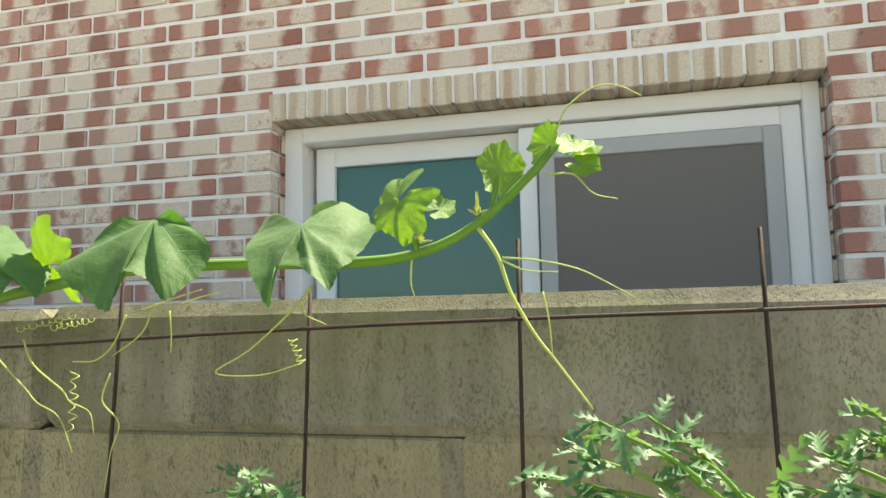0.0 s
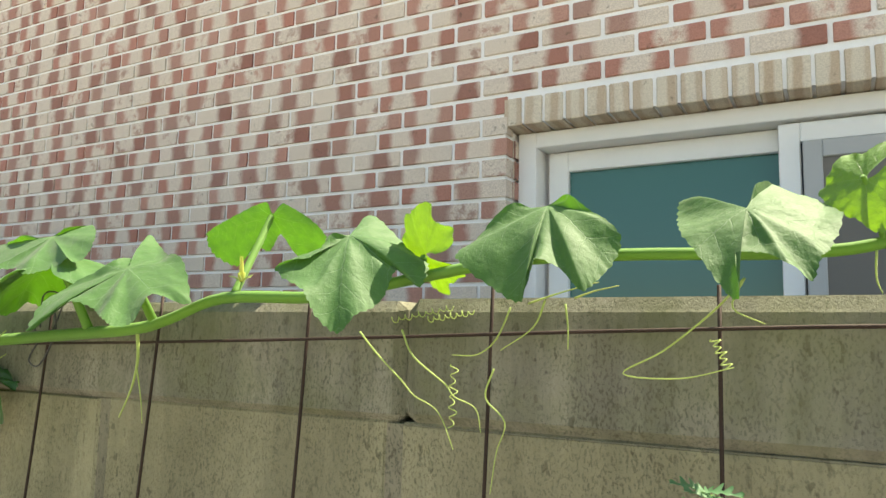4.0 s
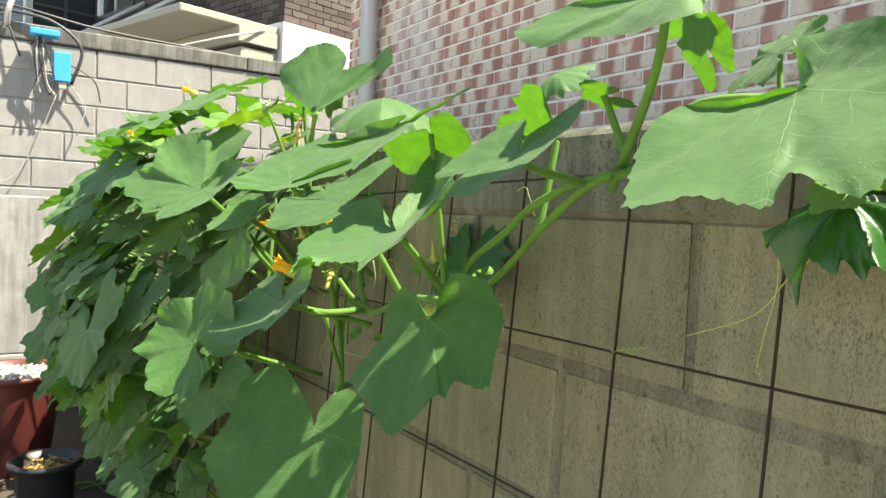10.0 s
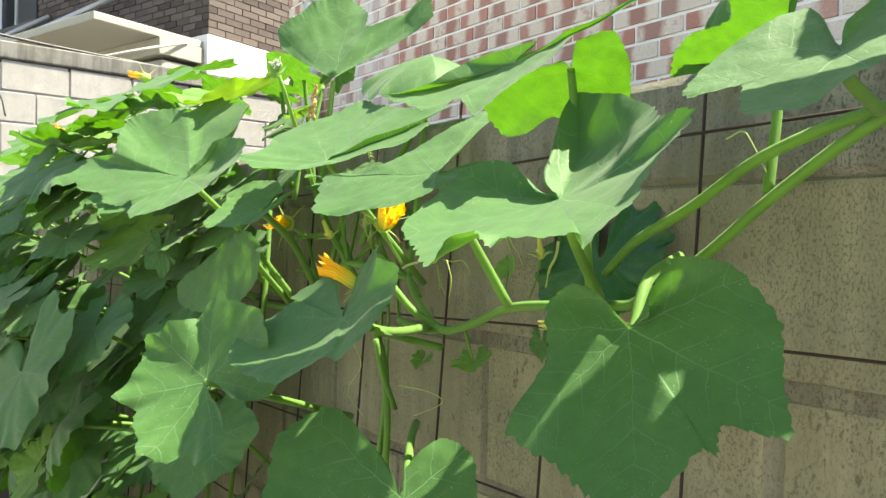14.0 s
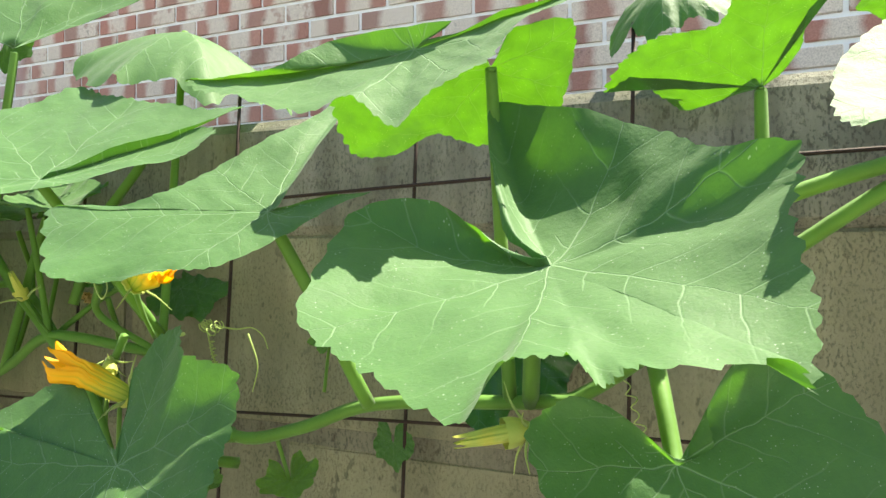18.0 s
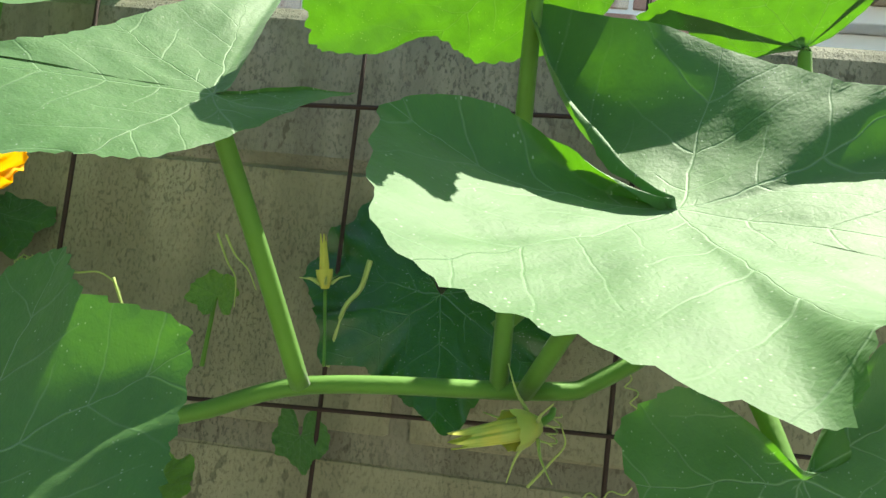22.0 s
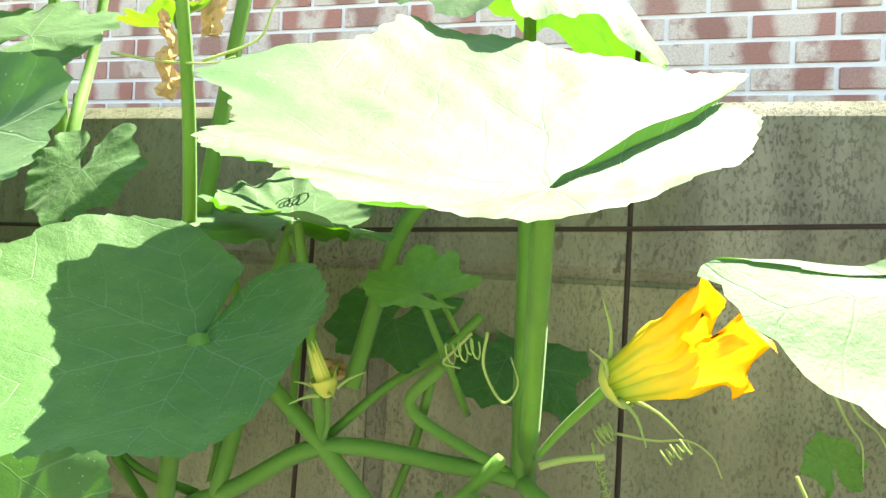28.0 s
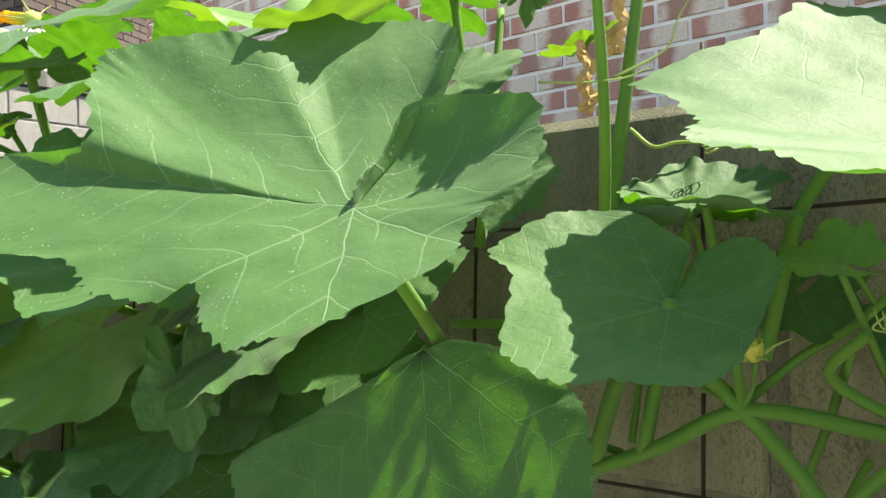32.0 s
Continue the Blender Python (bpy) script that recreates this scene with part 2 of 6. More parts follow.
def leaf_paint(name, top, vein, back, gloss=0.5, trans=0.42, sheen=0.12):
    """A broad leaf. The UV map is the leaf's own plane, petiole at (0, 0), so the ribs fan out from there and branch."""
    n = Nodes(name)
    uv = n.coord("UV")
    warp = n.node("VectorMath", 0, set={"operation": "MULTIPLY_ADD"}, i0=n.noise(3.5, 2, 0.5, uv, out=1), i1=(0.10, 0.10, 0.0), i2=uv)
    sep = n.t.nodes.new("ShaderNodeSeparateXYZ")
    n.t.links.new(warp, sep.inputs[0])
    x, y = n.math("SUBTRACT", sep.outputs[0], 0.05), n.math("SUBTRACT", sep.outputs[1], 0.05)
    ang = n.math("ARCTAN2", x, y)
    step = radians(360 / 7)
    sector = n.math("FLOOR", n.math("ADD", n.math("DIVIDE", ang, step), 0.5))
    fold = n.math("SUBTRACT", ang, n.math("MULTIPLY", sector, step))
    rad = n.math("SQRT", n.math("ADD", n.math("MULTIPLY", x, x), n.math("MULTIPLY", y, y)))
    s = n.math("MULTIPLY", rad, n.math("COSINE", fold))
    c = n.math("ABSOLUTE", n.math("MULTIPLY", rad, n.math("SINE", fold)))
    width = n.math("MAXIMUM", n.math("SUBTRACT", 0.0080, n.math("MULTIPLY", rad, 0.006)), 0.002)
    main = n.math("SUBTRACT", 1.0, n.math("DIVIDE", c, width), clamp=True)
    side = n.math("FRACT", n.math("ADD", n.math("DIVIDE", n.math("SUBTRACT", s, n.math("MULTIPLY", c, 0.80)), 0.25), n.math("MULTIPLY", sector, 0.37)))
    side = n.math("ABSOLUTE", n.math("SUBTRACT", side, 0.5))
    second = n.math("MULTIPLY", n.math("SUBTRACT", 1.0, n.math("MULTIPLY", side, 30.0), clamp=True), n.math("SUBTRACT", 1.0, n.math("MULTIPLY", c, 2.1), clamp=True))
    cells = n.node("TexVoronoi", 0, set={"feature": "DISTANCE_TO_EDGE"}, Vector=warp, Scale=21.0)
    net = n.math("SUBTRACT", 1.0, n.math("MULTIPLY", cells, 9.0), clamp=True)
    ribs = n.math("MAXIMUM", main, n.math("MULTIPLY", second, 0.7))
    rnd = n.node("ObjectInfo", 5)
    patch = n.noise(3.0, 4, 0.6, uv)
    col = n.mix(n.ramp(patch, [(0.3, 0.0), (0.7, 1.0)]), top, tuple(a * b for a, b in zip(top, (1.35, 1.2, 1.2))))
    col = n.mix(n.math("MULTIPLY", rnd, 0.5), col, tuple(a * b for a, b in zip(top, (1.35, 1.12, 0.7))))
    col = n.mix(n.math("MULTIPLY", net, 0.16), col, tuple(a * 1.9 for a in top))
    col = n.mix(n.math("MULTIPLY", ribs, 0.54), col, vein)
    dots = n.node("TexVoronoi", 0, Vector=uv, Scale=34.0)
    dust = n.math("MULTIPLY", n.ramp(dots, [(0.06, 1.0), (0.16, 0.0)]), n.ramp(n.noise(5, 2, 0.5, uv), [(0.46, 0.0), (0.58, 1.0)]))
    col = n.mix(n.math("MULTIPLY", dust, 0.6), col, (0.5, 0.58, 0.42))
    height = n.math("SUBTRACT", n.math("MULTIPLY", net, -0.02), n.math("MULTIPLY", ribs, 0.22))
    nrm = n.bump(n.math("ADD", height, n.math("ADD", n.math("MULTIPLY", n.noise(6, 4, 0.55, uv), 0.85), n.math("MULTIPLY", n.noise(75, 3, 0.6, uv), 0.12))), 0.55, 0.0024)
    n.done(col, gloss, 0, nrm, 0.50)
    n.put(n.bsdf.inputs["Sheen Weight"], sheen)
    n.put(n.bsdf.inputs["Sheen Roughness"], 0.6)
    tcol = n.mix(n.ramp(n.noise(4.5, 4, 0.6, uv), [(0.3, 0.0), (0.7, 1.0)]), tuple(a * 0.60 for a in back), tuple(a * 1.12 for a in back))
    tcol = n.mix(n.math("MULTIPLY", net, 0.22), tcol, tuple(a * 0.5 for a in back))
    tcol = n.mix(n.math("MULTIPLY", ribs, 0.85), tcol, tuple(a * 0.45 for a in back))
    tl = n.node("BsdfTranslucent", 0, Color=tcol, Normal=nrm)
    mx = n.node("MixShader", 0, i0=trans, i1=n.bsdf.outputs[0], i2=tl)
    n.t.links.new(mx, n.t.nodes["Material Output"].inputs["Surface"])
    return n.mat


def soft_green(name, color, back, rough=0.68, trans=0.25, stripe=None):
    """Juicy stems, petals and buds that let some light through."""
    n = Nodes(name)
    p = n.pos()
    a = n.noise(40, 4, 0.6, p)
    col = n.mix(a, tuple(c * 0.75 for c in color), tuple(min(1.0, c * 1.25) for c in color))
    if stripe:
        col = n.mix(n.math("MULTIPLY", n.ramp(n.noise(60, 2, 0.5, n.scale(p, (1.0, 1.0, 0.12))), [(0.45, 0.0), (0.6, 1.0)]), 0.6), col, stripe)
    nrm = n.bump(n.noise(300, 3, 0.6, p), 0.35, 0.001)
    n.done(col, rough, 0, nrm, 0.4)
    n.put(n.bsdf.inputs["Sheen Weight"], 0.12)
    tl = n.node("BsdfTranslucent", 0, Color=back)
    mx = n.node("MixShader", 0, i0=trans, i1=n.bsdf.outputs[0], i2=tl)
    n.t.links.new(mx, n.t.nodes["Material Output"].inputs["Surface"])
    return n.mat


def petal_paint(name):
    """A pumpkin flower: green-yellow and striped at the foot, orange towards the ragged rim."""
    n = Nodes(name)
    uv = n.coord("UV")
    sep = n.t.nodes.new("ShaderNodeSeparateXYZ")
    n.t.links.new(uv, sep.inputs[0])
    p = n.pos()
    q = n.math("ADD", sep.outputs[1], n.math("MULTIPLY", n.math("SUBTRACT", n.noise(45, 3, 0.6, p), 0.5), 0.3))
    col = n.ramp(q, [(0.05, (0.30, 0.42, 0.06)), (0.42, (0.66, 0.55, 0.035)), (0.66, (0.90, 0.52, 0.014)), (1.0, (0.88, 0.42, 0.010))])
    rib = n.math("POWER", n.math("ABSOLUTE", n.math("SINE", n.math("MULTIPLY", sep.outputs[0], 10 * math.pi))), 14.0)
    col = n.mix(n.math("MULTIPLY", rib, n.math("SUBTRACT", 0.95, sep.outputs[1], clamp=True)), col, (0.22, 0.36, 0.03))
    nrm = n.bump(n.math("ADD", n.noise(220, 3, 0.6, p), n.math("MULTIPLY", rib, 0.6)), 0.4, 0.001)
    n.done(col, 0.6, 0, nrm, 0.4)
    tl = n.node("BsdfTranslucent", 0, Color=col)
    mx = n.node("MixShader", 0, i0=0.4, i1=n.bsdf.outputs[0], i2=tl)
    n.t.links.new(mx, n.t.nodes["Material Output"].inputs["Surface"])
    return n.mat


def glass(name, tint, rough=0.02, see=0.25, spec=0.4):
    n = Nodes(name)
    n.done(tint, rough, 0, None, spec)
    tr = n.node("BsdfTransparent", 0, Color=tint)
    mx = n.node("MixShader", 0, i0=see, i1=n.bsdf.outputs[0], i2=tr)
    n.t.links.new(mx, n.t.nodes["Material Output"].inputs["Surface"])
    return n.mat


BRICK_ONE = brick_paint("facing_brick", True, (0.49, 0.21, 0.155), (0.73, 0.62, 0.51), (0.31, 0.14, 0.105))
BRICK_MANY = brick_paint("facing_brick_run", False, (0.49, 0.21, 0.155), (0.73, 0.62, 0.51), (0.31, 0.14, 0.105))
SOLDIER = brick_paint("cream_brick", True, (0.60, 0.48, 0.36), (0.70, 0.61, 0.48), (0.50, 0.36, 0.24), True, False)
DARK_BRICK = brick_paint("dark_brick", False, (0.070, 0.048, 0.042), (0.115, 0.092, 0.080), (0.042, 0.031, 0.028), False, False)
MORTAR = plain("white_mortar", (0.84, 0.82, 0.80), 0.9, 0, 0.12, 30)
DARK_MORTAR = plain("grey_mortar", (0.125, 0.117, 0.108), 0.9, 0, 0.2, 30)
BLOCK = concrete("block_concrete", (0.320, 0.30, 0.195), (0.215, 0.20, 0.125), 0.34, 0.5)
CAP = concrete("capping_concrete", (0.31, 0.295, 0.23), (0.195, 0.185, 0.14), 0.55, 0.6, 0.5)
JOINT = concrete("block_mortar", (0.25, 0.23, 0.17), (0.17, 0.16, 0.11), 0.5, 0.5)
FAR_BLOCK = concrete("pale_block", (0.38, 0.37, 0.357), (0.31, 0.30, 0.29), 0.12, 0.15)
FAR_JOINT = plain("dark_joint", (0.29, 0.275, 0.26), 0.95)
FAR_CAP = concrete("far_capping", (0.27, 0.265, 0.25), (0.17, 0.165, 0.155), 0.6, 0.3, 0.1)
RENDERED = concrete("smooth_cement", (0.43, 0.42, 0.41), (0.28, 0.272, 0.262), 0.45, 0.1)
GROUND = concrete("yard_cement", (0.50, 0.48, 0.44), (0.38, 0.36, 0.33), 0.0, 0.4)
SOIL = plain("soil", (0.10, 0.075, 0.05), 0.95, 0, 0.5, 40, 0.8, 0.02)
RUST = plain("rusty_wire", (0.034, 0.018, 0.012), 0.75, 0.35, 0.55, 120, 0.6, 0.001)
PVC = plain("white_vinyl", (0.82, 0.81, 0.79), 0.35, 0, 0.05, 6, 0.03)
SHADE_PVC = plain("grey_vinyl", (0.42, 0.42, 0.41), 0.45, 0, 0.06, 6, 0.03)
STEEL = plain("grey_downpipe", (0.47, 0.45, 0.42), 0.45, 0.3, 0.12, 12, 0.05)
POT_RED = plain("red_rubber", (0.105, 0.022, 0.018), 0.5, 0, 0.25, 14, 0.15)
POT_BLACK = plain("black_plastic", (0.025, 0.024, 0.026), 0.4, 0, 0.3, 20, 0.1)
HUSK = plain("pale_husks", (0.62, 0.58, 0.50), 0.85, 0, 0.3, 60, 0.4)
WHITE_WALL = plain("white_paint", (0.62, 0.61, 0.60), 0.7, 0, 0.06, 5)
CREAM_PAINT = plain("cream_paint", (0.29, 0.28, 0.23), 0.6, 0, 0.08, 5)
BLUE = plain("blue_plastic", (0.03, 0.30, 0.62), 0.4, 0, 0.12, 20)
CABLE = plain("black_cable", (0.03, 0.03, 0.032), 0.5)
PALE_CABLE = plain("pale_cable", (0.34, 0.33, 0.31), 0.5)
TEAL_GLASS = glass("teal_glass", (0.05, 0.16, 0.14), 0.08, 0.0)
DARK_SCREEN = plain("dark_screen", (0.045, 0.048, 0.048), 0.7, 0, 0.15, 12)
GREY_GLASS = glass("dark_glass", (0.03, 0.033, 0.036), 0.12, 0.0, 0.12)
SCREEN = plain("insect_screen", (0.17, 0.155, 0.135), 0.75, 0, 0.05, 200, 0.2, 0.0005)
LEAF = leaf_paint("pumpkin_leaf", (0.029, 0.106, 0.014), (0.23, 0.37, 0.18), (0.105, 0.31, 0.006), 0.65, 0.32)
YOUNG = leaf_paint("young_leaf", (0.09, 0.22, 0.03), (0.32, 0.45, 0.15), (0.20, 0.38, 0.008), 0.55, 0.38)
STEM = soft_green("stem", (0.10, 0.225, 0.028), (0.32, 0.5, 0.05))
TENDRIL = soft_green("tendril", (0.36, 0.45, 0.13), (0.45, 0.55, 0.12))
DRY = plain("dry_tissue", (0.42, 0.27, 0.10), 0.85, 0, 0.4, 80, 0.4)
PETAL = petal_paint("petal")
CALYX = soft_green("calyx", (0.42, 0.50, 0.12), (0.5, 0.6, 0.1), 0.6, 0.3, (0.65, 0.55, 0.08))
BUSH = soft_green("weed_leaf", (0.06, 0.155, 0.06), (0.16, 0.34, 0.05), 0.5, 0.3)

# ---- the yard: ground, garden wall, house, far walls ----
WALL_Y, WALL_TOP = 0.58, 1.378     # front face and top of the garden wall
HOUSE_Y, HOUSE_X = 2.045, -5.67    # brick front and its far corner
WIN_L, WIN_R, WIN_T, WIN_B = -1.085, 0.525, 2.015, 1.12
FAR_X, LOW_X = -6.65, -5.62        # block wall and the low rendered wall before it

ground = tagged(part("ground", box((-60, -60, -0.4), (60, 60, 0.0)), GROUND), "pale cement yard ground with dust and stains", "ground", kind="structure")

wall_garden = tagged(part("wall_garden", box((LOW_X, WALL_Y + 0.004, 0.0), (3.2, WALL_Y + 0.14, 1.262)), JOINT),
                     "weathered grey concrete block garden wall with a rust-stained wire net", "wall", kind="structure")
wall_house = tagged(empty("wall_house"), "patterned red and cream brick house wall with white mortar", "wall", kind="structure")
bm = bmesh.new()
for lo, hi in (((HOUSE_X + 0.008, HOUSE_Y + 0.007, 0.0), (WIN_L - 0.007, HOUSE_Y + 0.24, 4.2)), ((WIN_R + 0.007, HOUSE_Y + 0.007, 0.0), (5.0, HOUSE_Y + 0.24, 4.2)),
               ((WIN_L - 0.007, HOUSE_Y + 0.007, 0.0), (WIN_R + 0.007, HOUSE_Y + 0.24, WIN_B)), ((WIN_L - 0.007, HOUSE_Y + 0.007, WIN_T + 0.007), (WIN_R + 0.007, HOUSE_Y + 0.24, 4.2))):
    b = box(lo, hi)
    me = bpy.data.meshes.new("tmp")
    b.to_mesh(me)
    b.free()
    bm.from_mesh(me)
    bpy.data.meshes.remove(me)
part("mortar_bed", bm, MORTAR, wall_house, "white mortar")
tagged(part("wall_house_side", box((HOUSE_X + 0.004, HOUSE_Y + 0.24, 0.0), (HOUSE_X + 0.24, 7.0, 4.2)), MORTAR), "side wall of the brick house", "wall", kind="structure")
tagged(part("wall_house_rear", box((HOUSE_X + 0.24, 6.8, 0.0), (5.0, 7.0, 4.2)), MORTAR), "rear wall of the brick house", "wall", kind="structure")
tagged(part("roof", box((HOUSE_X, HOUSE_Y, 4.2), (5.0, 7.0, 4.35), 0.01), GROUND), "flat cement roof of the brick house", "roof", kind="structure")
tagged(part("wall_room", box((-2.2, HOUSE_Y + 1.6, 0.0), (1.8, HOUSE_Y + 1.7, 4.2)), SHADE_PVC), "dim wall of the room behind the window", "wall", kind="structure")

# the house window: outer frame, two sashes, glass and insect screen
window_1 = tagged(empty("window_1", (0, 0, 0)), "white vinyl sliding window with teal glass and a grey insect screen", "window", kind="structure")
FY = HOUSE_Y + 0.085


def bar(name, x0, x1, z0, z1, y0, y1, mat, parent, label=""):
    return part(name, box((x0, y0, z0), (x1, y1, z1), 0.003), mat, parent, label)


def sash(name, x0, x1, z0, z1, y0, y1, w, mat, parent, fill, label):
    s = part(name, box((x0, y0, z0), (x0 + w, y1, z1), 0.003), mat, parent, label)
    bar("stile", x1 - w, x1, z0, z1, y0, y1, mat, s)
    bar("rail", x0 + w, x1 - w, z1 - w, z1, y0, y1, mat, s)
    bar("rail", x0 + w, x1 - w, z0, z0 + w, y0, y1, mat, s)
    bar("pane", x0 + w - 0.004, x1 - w + 0.004, z0 + w - 0.004, z1 - w + 0.004, (y0 + y1) / 2, (y0 + y1) / 2 + 0.004, fill, s)
    return s


L0, R0 = WIN_L + 0.004, WIN_R - 0.004
bar("window_frame", L0, L0 + 0.062, WIN_B, WIN_T - 0.004, FY, FY + 0.13, PVC, window_1)
bar("window_frame", R0 - 0.045, R0, WIN_B, WIN_T - 0.004, FY, FY + 0.13, PVC, window_1)
bar("window_frame", L0 + 0.062, R0 - 0.045, WIN_T - 0.055, WIN_T - 0.004, FY, FY + 0.13, PVC, window_1)
bar("window_sill", L0 + 0.062, R0 - 0.045, WIN_B, WIN_B + 0.05, FY, FY + 0.13, PVC, window_1)
sash("sash", -1.003, -0.25, WIN_B + 0.05, WIN_T - 0.058, FY + 0.075, FY + 0.115, 0.066, PVC, window_1, TEAL_GLASS, "white sash with teal glass")
sash("sash", -0.315, 0.475, WIN_B + 0.05, WIN_T - 0.06, FY + 0.022, FY + 0.062, 0.055, PVC, window_1, GREY_GLASS, "white sash with a dark pane")
sash("screen_frame", -0.255, 0.418, WIN_B + 0.11, WIN_T - 0.117, FY + 0.006, FY + 0.020, 0.048, SHADE_PVC, window_1, SCREEN, "grey insect screen")

# downpipe on the house corner
downpipe = tagged(empty("downpipe", (-5.2, HOUSE_Y - 0.075, 0)), "grey metal downpipe fixed to the brick wall", "pipe")
part("pipe", lathe([(0.056, 0.0), (0.056, 4.2)], 20), STEEL, downpipe, "", True)
for z in (1.2, 2.62, 4.0):
    part("clip", lathe([(0.060, z), (0.063, z + 0.004), (0.063, z + 0.024), (0.060, z + 0.028)], 20), STEEL, downpipe)

# block wall at the far end, with a low rendered wall before it
wall_far = tagged(part("wall_far", box((FAR_X - 0.15, -6.0, 0.0), (FAR_X - 0.008, 3.6, 2.30)), FAR_JOINT), "pale sunlit cement block wall with stained capping", "wall", kind="structure")
wall_low = tagged(part("wall_low", box((LOW_X - 0.35, -6.0, 0.36), (LOW_X, 1.9, 1.262), 0.008), RENDERED), "low smooth cement wall with damp stains", "wall", kind="structure")
part("footing", box((LOW_X - 0.35, -6.0, 0.0), (LOW_X + 0.012, 1.9, 0.357), 0.006), FAR_BLOCK, wall_low, "pale block footing")

# walls that close the yard behind the camera
tagged(part("wall_yard", box((-60, -9.3, 0.0), (60, -9.0, 1.8)), RENDERED), "plain cement wall across the yard", "wall", kind="structure")

# ---- the dark brick building over the far wall ----
C = Vector((-8.05, 2.36, 0.0))
D1 = Vector((-0.30, 0.954, 0.0))     # along the sunlit face
D2 = Vector((-0.954, -0.30, 0.0))    # along the face with the windows
brick_building = tagged(empty("brick_building", C), "old dark red brick apartment building with worn bricks", "building")
TURN_B = Matrix.Translation((0, 0, 0)) @ Matrix((D2, D1, (0, 0, 1))).transposed().to_4x4()
# in the building's own axes: u along D2 (to the windows), v along D1, w up


def bpart(name, lo, hi, mat, parent=None, bevel=0.0, label=""):
    bm = box(lo, hi, bevel)
    bmesh.ops.transform(bm, matrix=TURN_B, verts=bm.verts)
    bmesh.ops.recalc_face_normals(bm, faces=bm.faces)
    return part(name, bm, mat, parent or brick_building, label)


bpart("core", (0.012, 0.012, 0.0), (9.0, 6.0, 9.0), DARK_MORTAR)
bpart("plinth", (-0.03, -0.03, 0.0), (0.5, 6.0, 3.12), WHITE_WALL, label="white painted wall foot")
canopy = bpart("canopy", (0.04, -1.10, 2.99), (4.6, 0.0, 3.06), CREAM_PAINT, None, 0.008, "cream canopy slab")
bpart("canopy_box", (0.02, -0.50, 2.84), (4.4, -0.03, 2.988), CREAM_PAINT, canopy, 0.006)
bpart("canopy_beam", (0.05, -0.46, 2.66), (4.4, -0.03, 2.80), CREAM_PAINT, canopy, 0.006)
for u in (1.42, 2.9):
    v, f = tube_data([TURN_B @ Vector((u, -0.02, 3.76)), TURN_B @ Vector((u + 0.42, -0.55, 3.35)), TURN_B @ Vector((u + 0.66, -0.95, 3.06))], 0.03, 8)
    link("strut", mesh_from("strut", v, f, STEEL, True), brick_building)
for u, w, z0, z1 in ((0.95, 1.02, 3.92, 4.96), (3.2, 0.90, 3.77, 4.82)):
    win = bpart("window", (u, -0.012, z0), (u + w, 0.03, z1), GREY_GLASS, label="dark sliding window with a white jamb")
    bpart("jamb", (u + w - 0.005, -0.06, z0), (u + w + 0.07, 0.03, z1), PVC, win)
    bpart("frame", (u + w * 0.52, -0.035, z0), (u + w * 0.52 + 0.045, -0.013, z1), SHADE_PVC, win)
    bpart("frame", (u, -0.035, z1 - 0.04), (u + w - 0.005, -0.013, z1), SHADE_PVC, win)
    bpart("screen", (u + 0.01, -0.022, z0), (u + w * 0.5, -0.014, z1 - 0.045), DARK_SCREEN, win, 0, "dark grey insect screen")
    bpart("sill", (u, -0.05, z0 - 0.05), (u + w, 0.03, z0), DARK_MORTAR, win)
bay = bpart("bay", (4.35, -0.9, 2.9), (8.6, 0.0, 3.25), SHADE_PVC, None, 0.01, "glazed balcony bay with dark panes")
bpart("bay_top", (4.35, -0.9, 5.0), (8.6, 0.0, 5.6), DARK_MORTAR, bay)
for k, u in enumerate((4.38, 5.75, 7.15)):
    bpart("post", (u, -0.89, 3.25), (u + 0.08, -0.80, 5.0), SHADE_PVC, bay)
    bpart("pane", (u + 0.085, -0.86, 3.26), (u + 1.29, -0.83, 4.99), GREY_GLASS, bay)
    bpart("bar", (u + 0.085, -0.88, 4.05), (u + 1.29, -0.862, 4.10), SHADE_PVC, bay)
bpart("pane", (4.37, -0.79, 3.26), (4.40, -0.02, 4.99), GREY_GLASS, bay)
for z in (3.78, 4.30, 4.66):
    bpart("bar", (4.352, -0.79, z), (4.369, -0.02, z + 0.035), DARK_SCREEN, bay)
bpart("mullion", (4.350, -0.42, 3.26), (4.368, -0.38, 4.99), DARK_SCREEN, bay)
# courses of dark bricks on both faces, joined
verts, faces, uvs = [], [], []
r = rng(5)


def add_brick(o, du, dv, dw, proud):
    i = len(verts)
    for a, b, c in ((0, 0, 0), (1, 0, 0), (1, 0, 1), (0, 0, 1), (0, 1, 0), (1, 1, 0), (1, 1, 1), (0, 1, 1)):
        verts.append(o + du * a + dv * b + dw * c)
        uvs.append((a, c))
    faces.extend([(i, i + 1, i + 2, i + 3), (i, i + 4, i + 5, i + 1), (i + 3, i + 2, i + 6, i + 7), (i, i + 3, i + 7, i + 4), (i + 1, i + 5, i + 6, i + 2)])


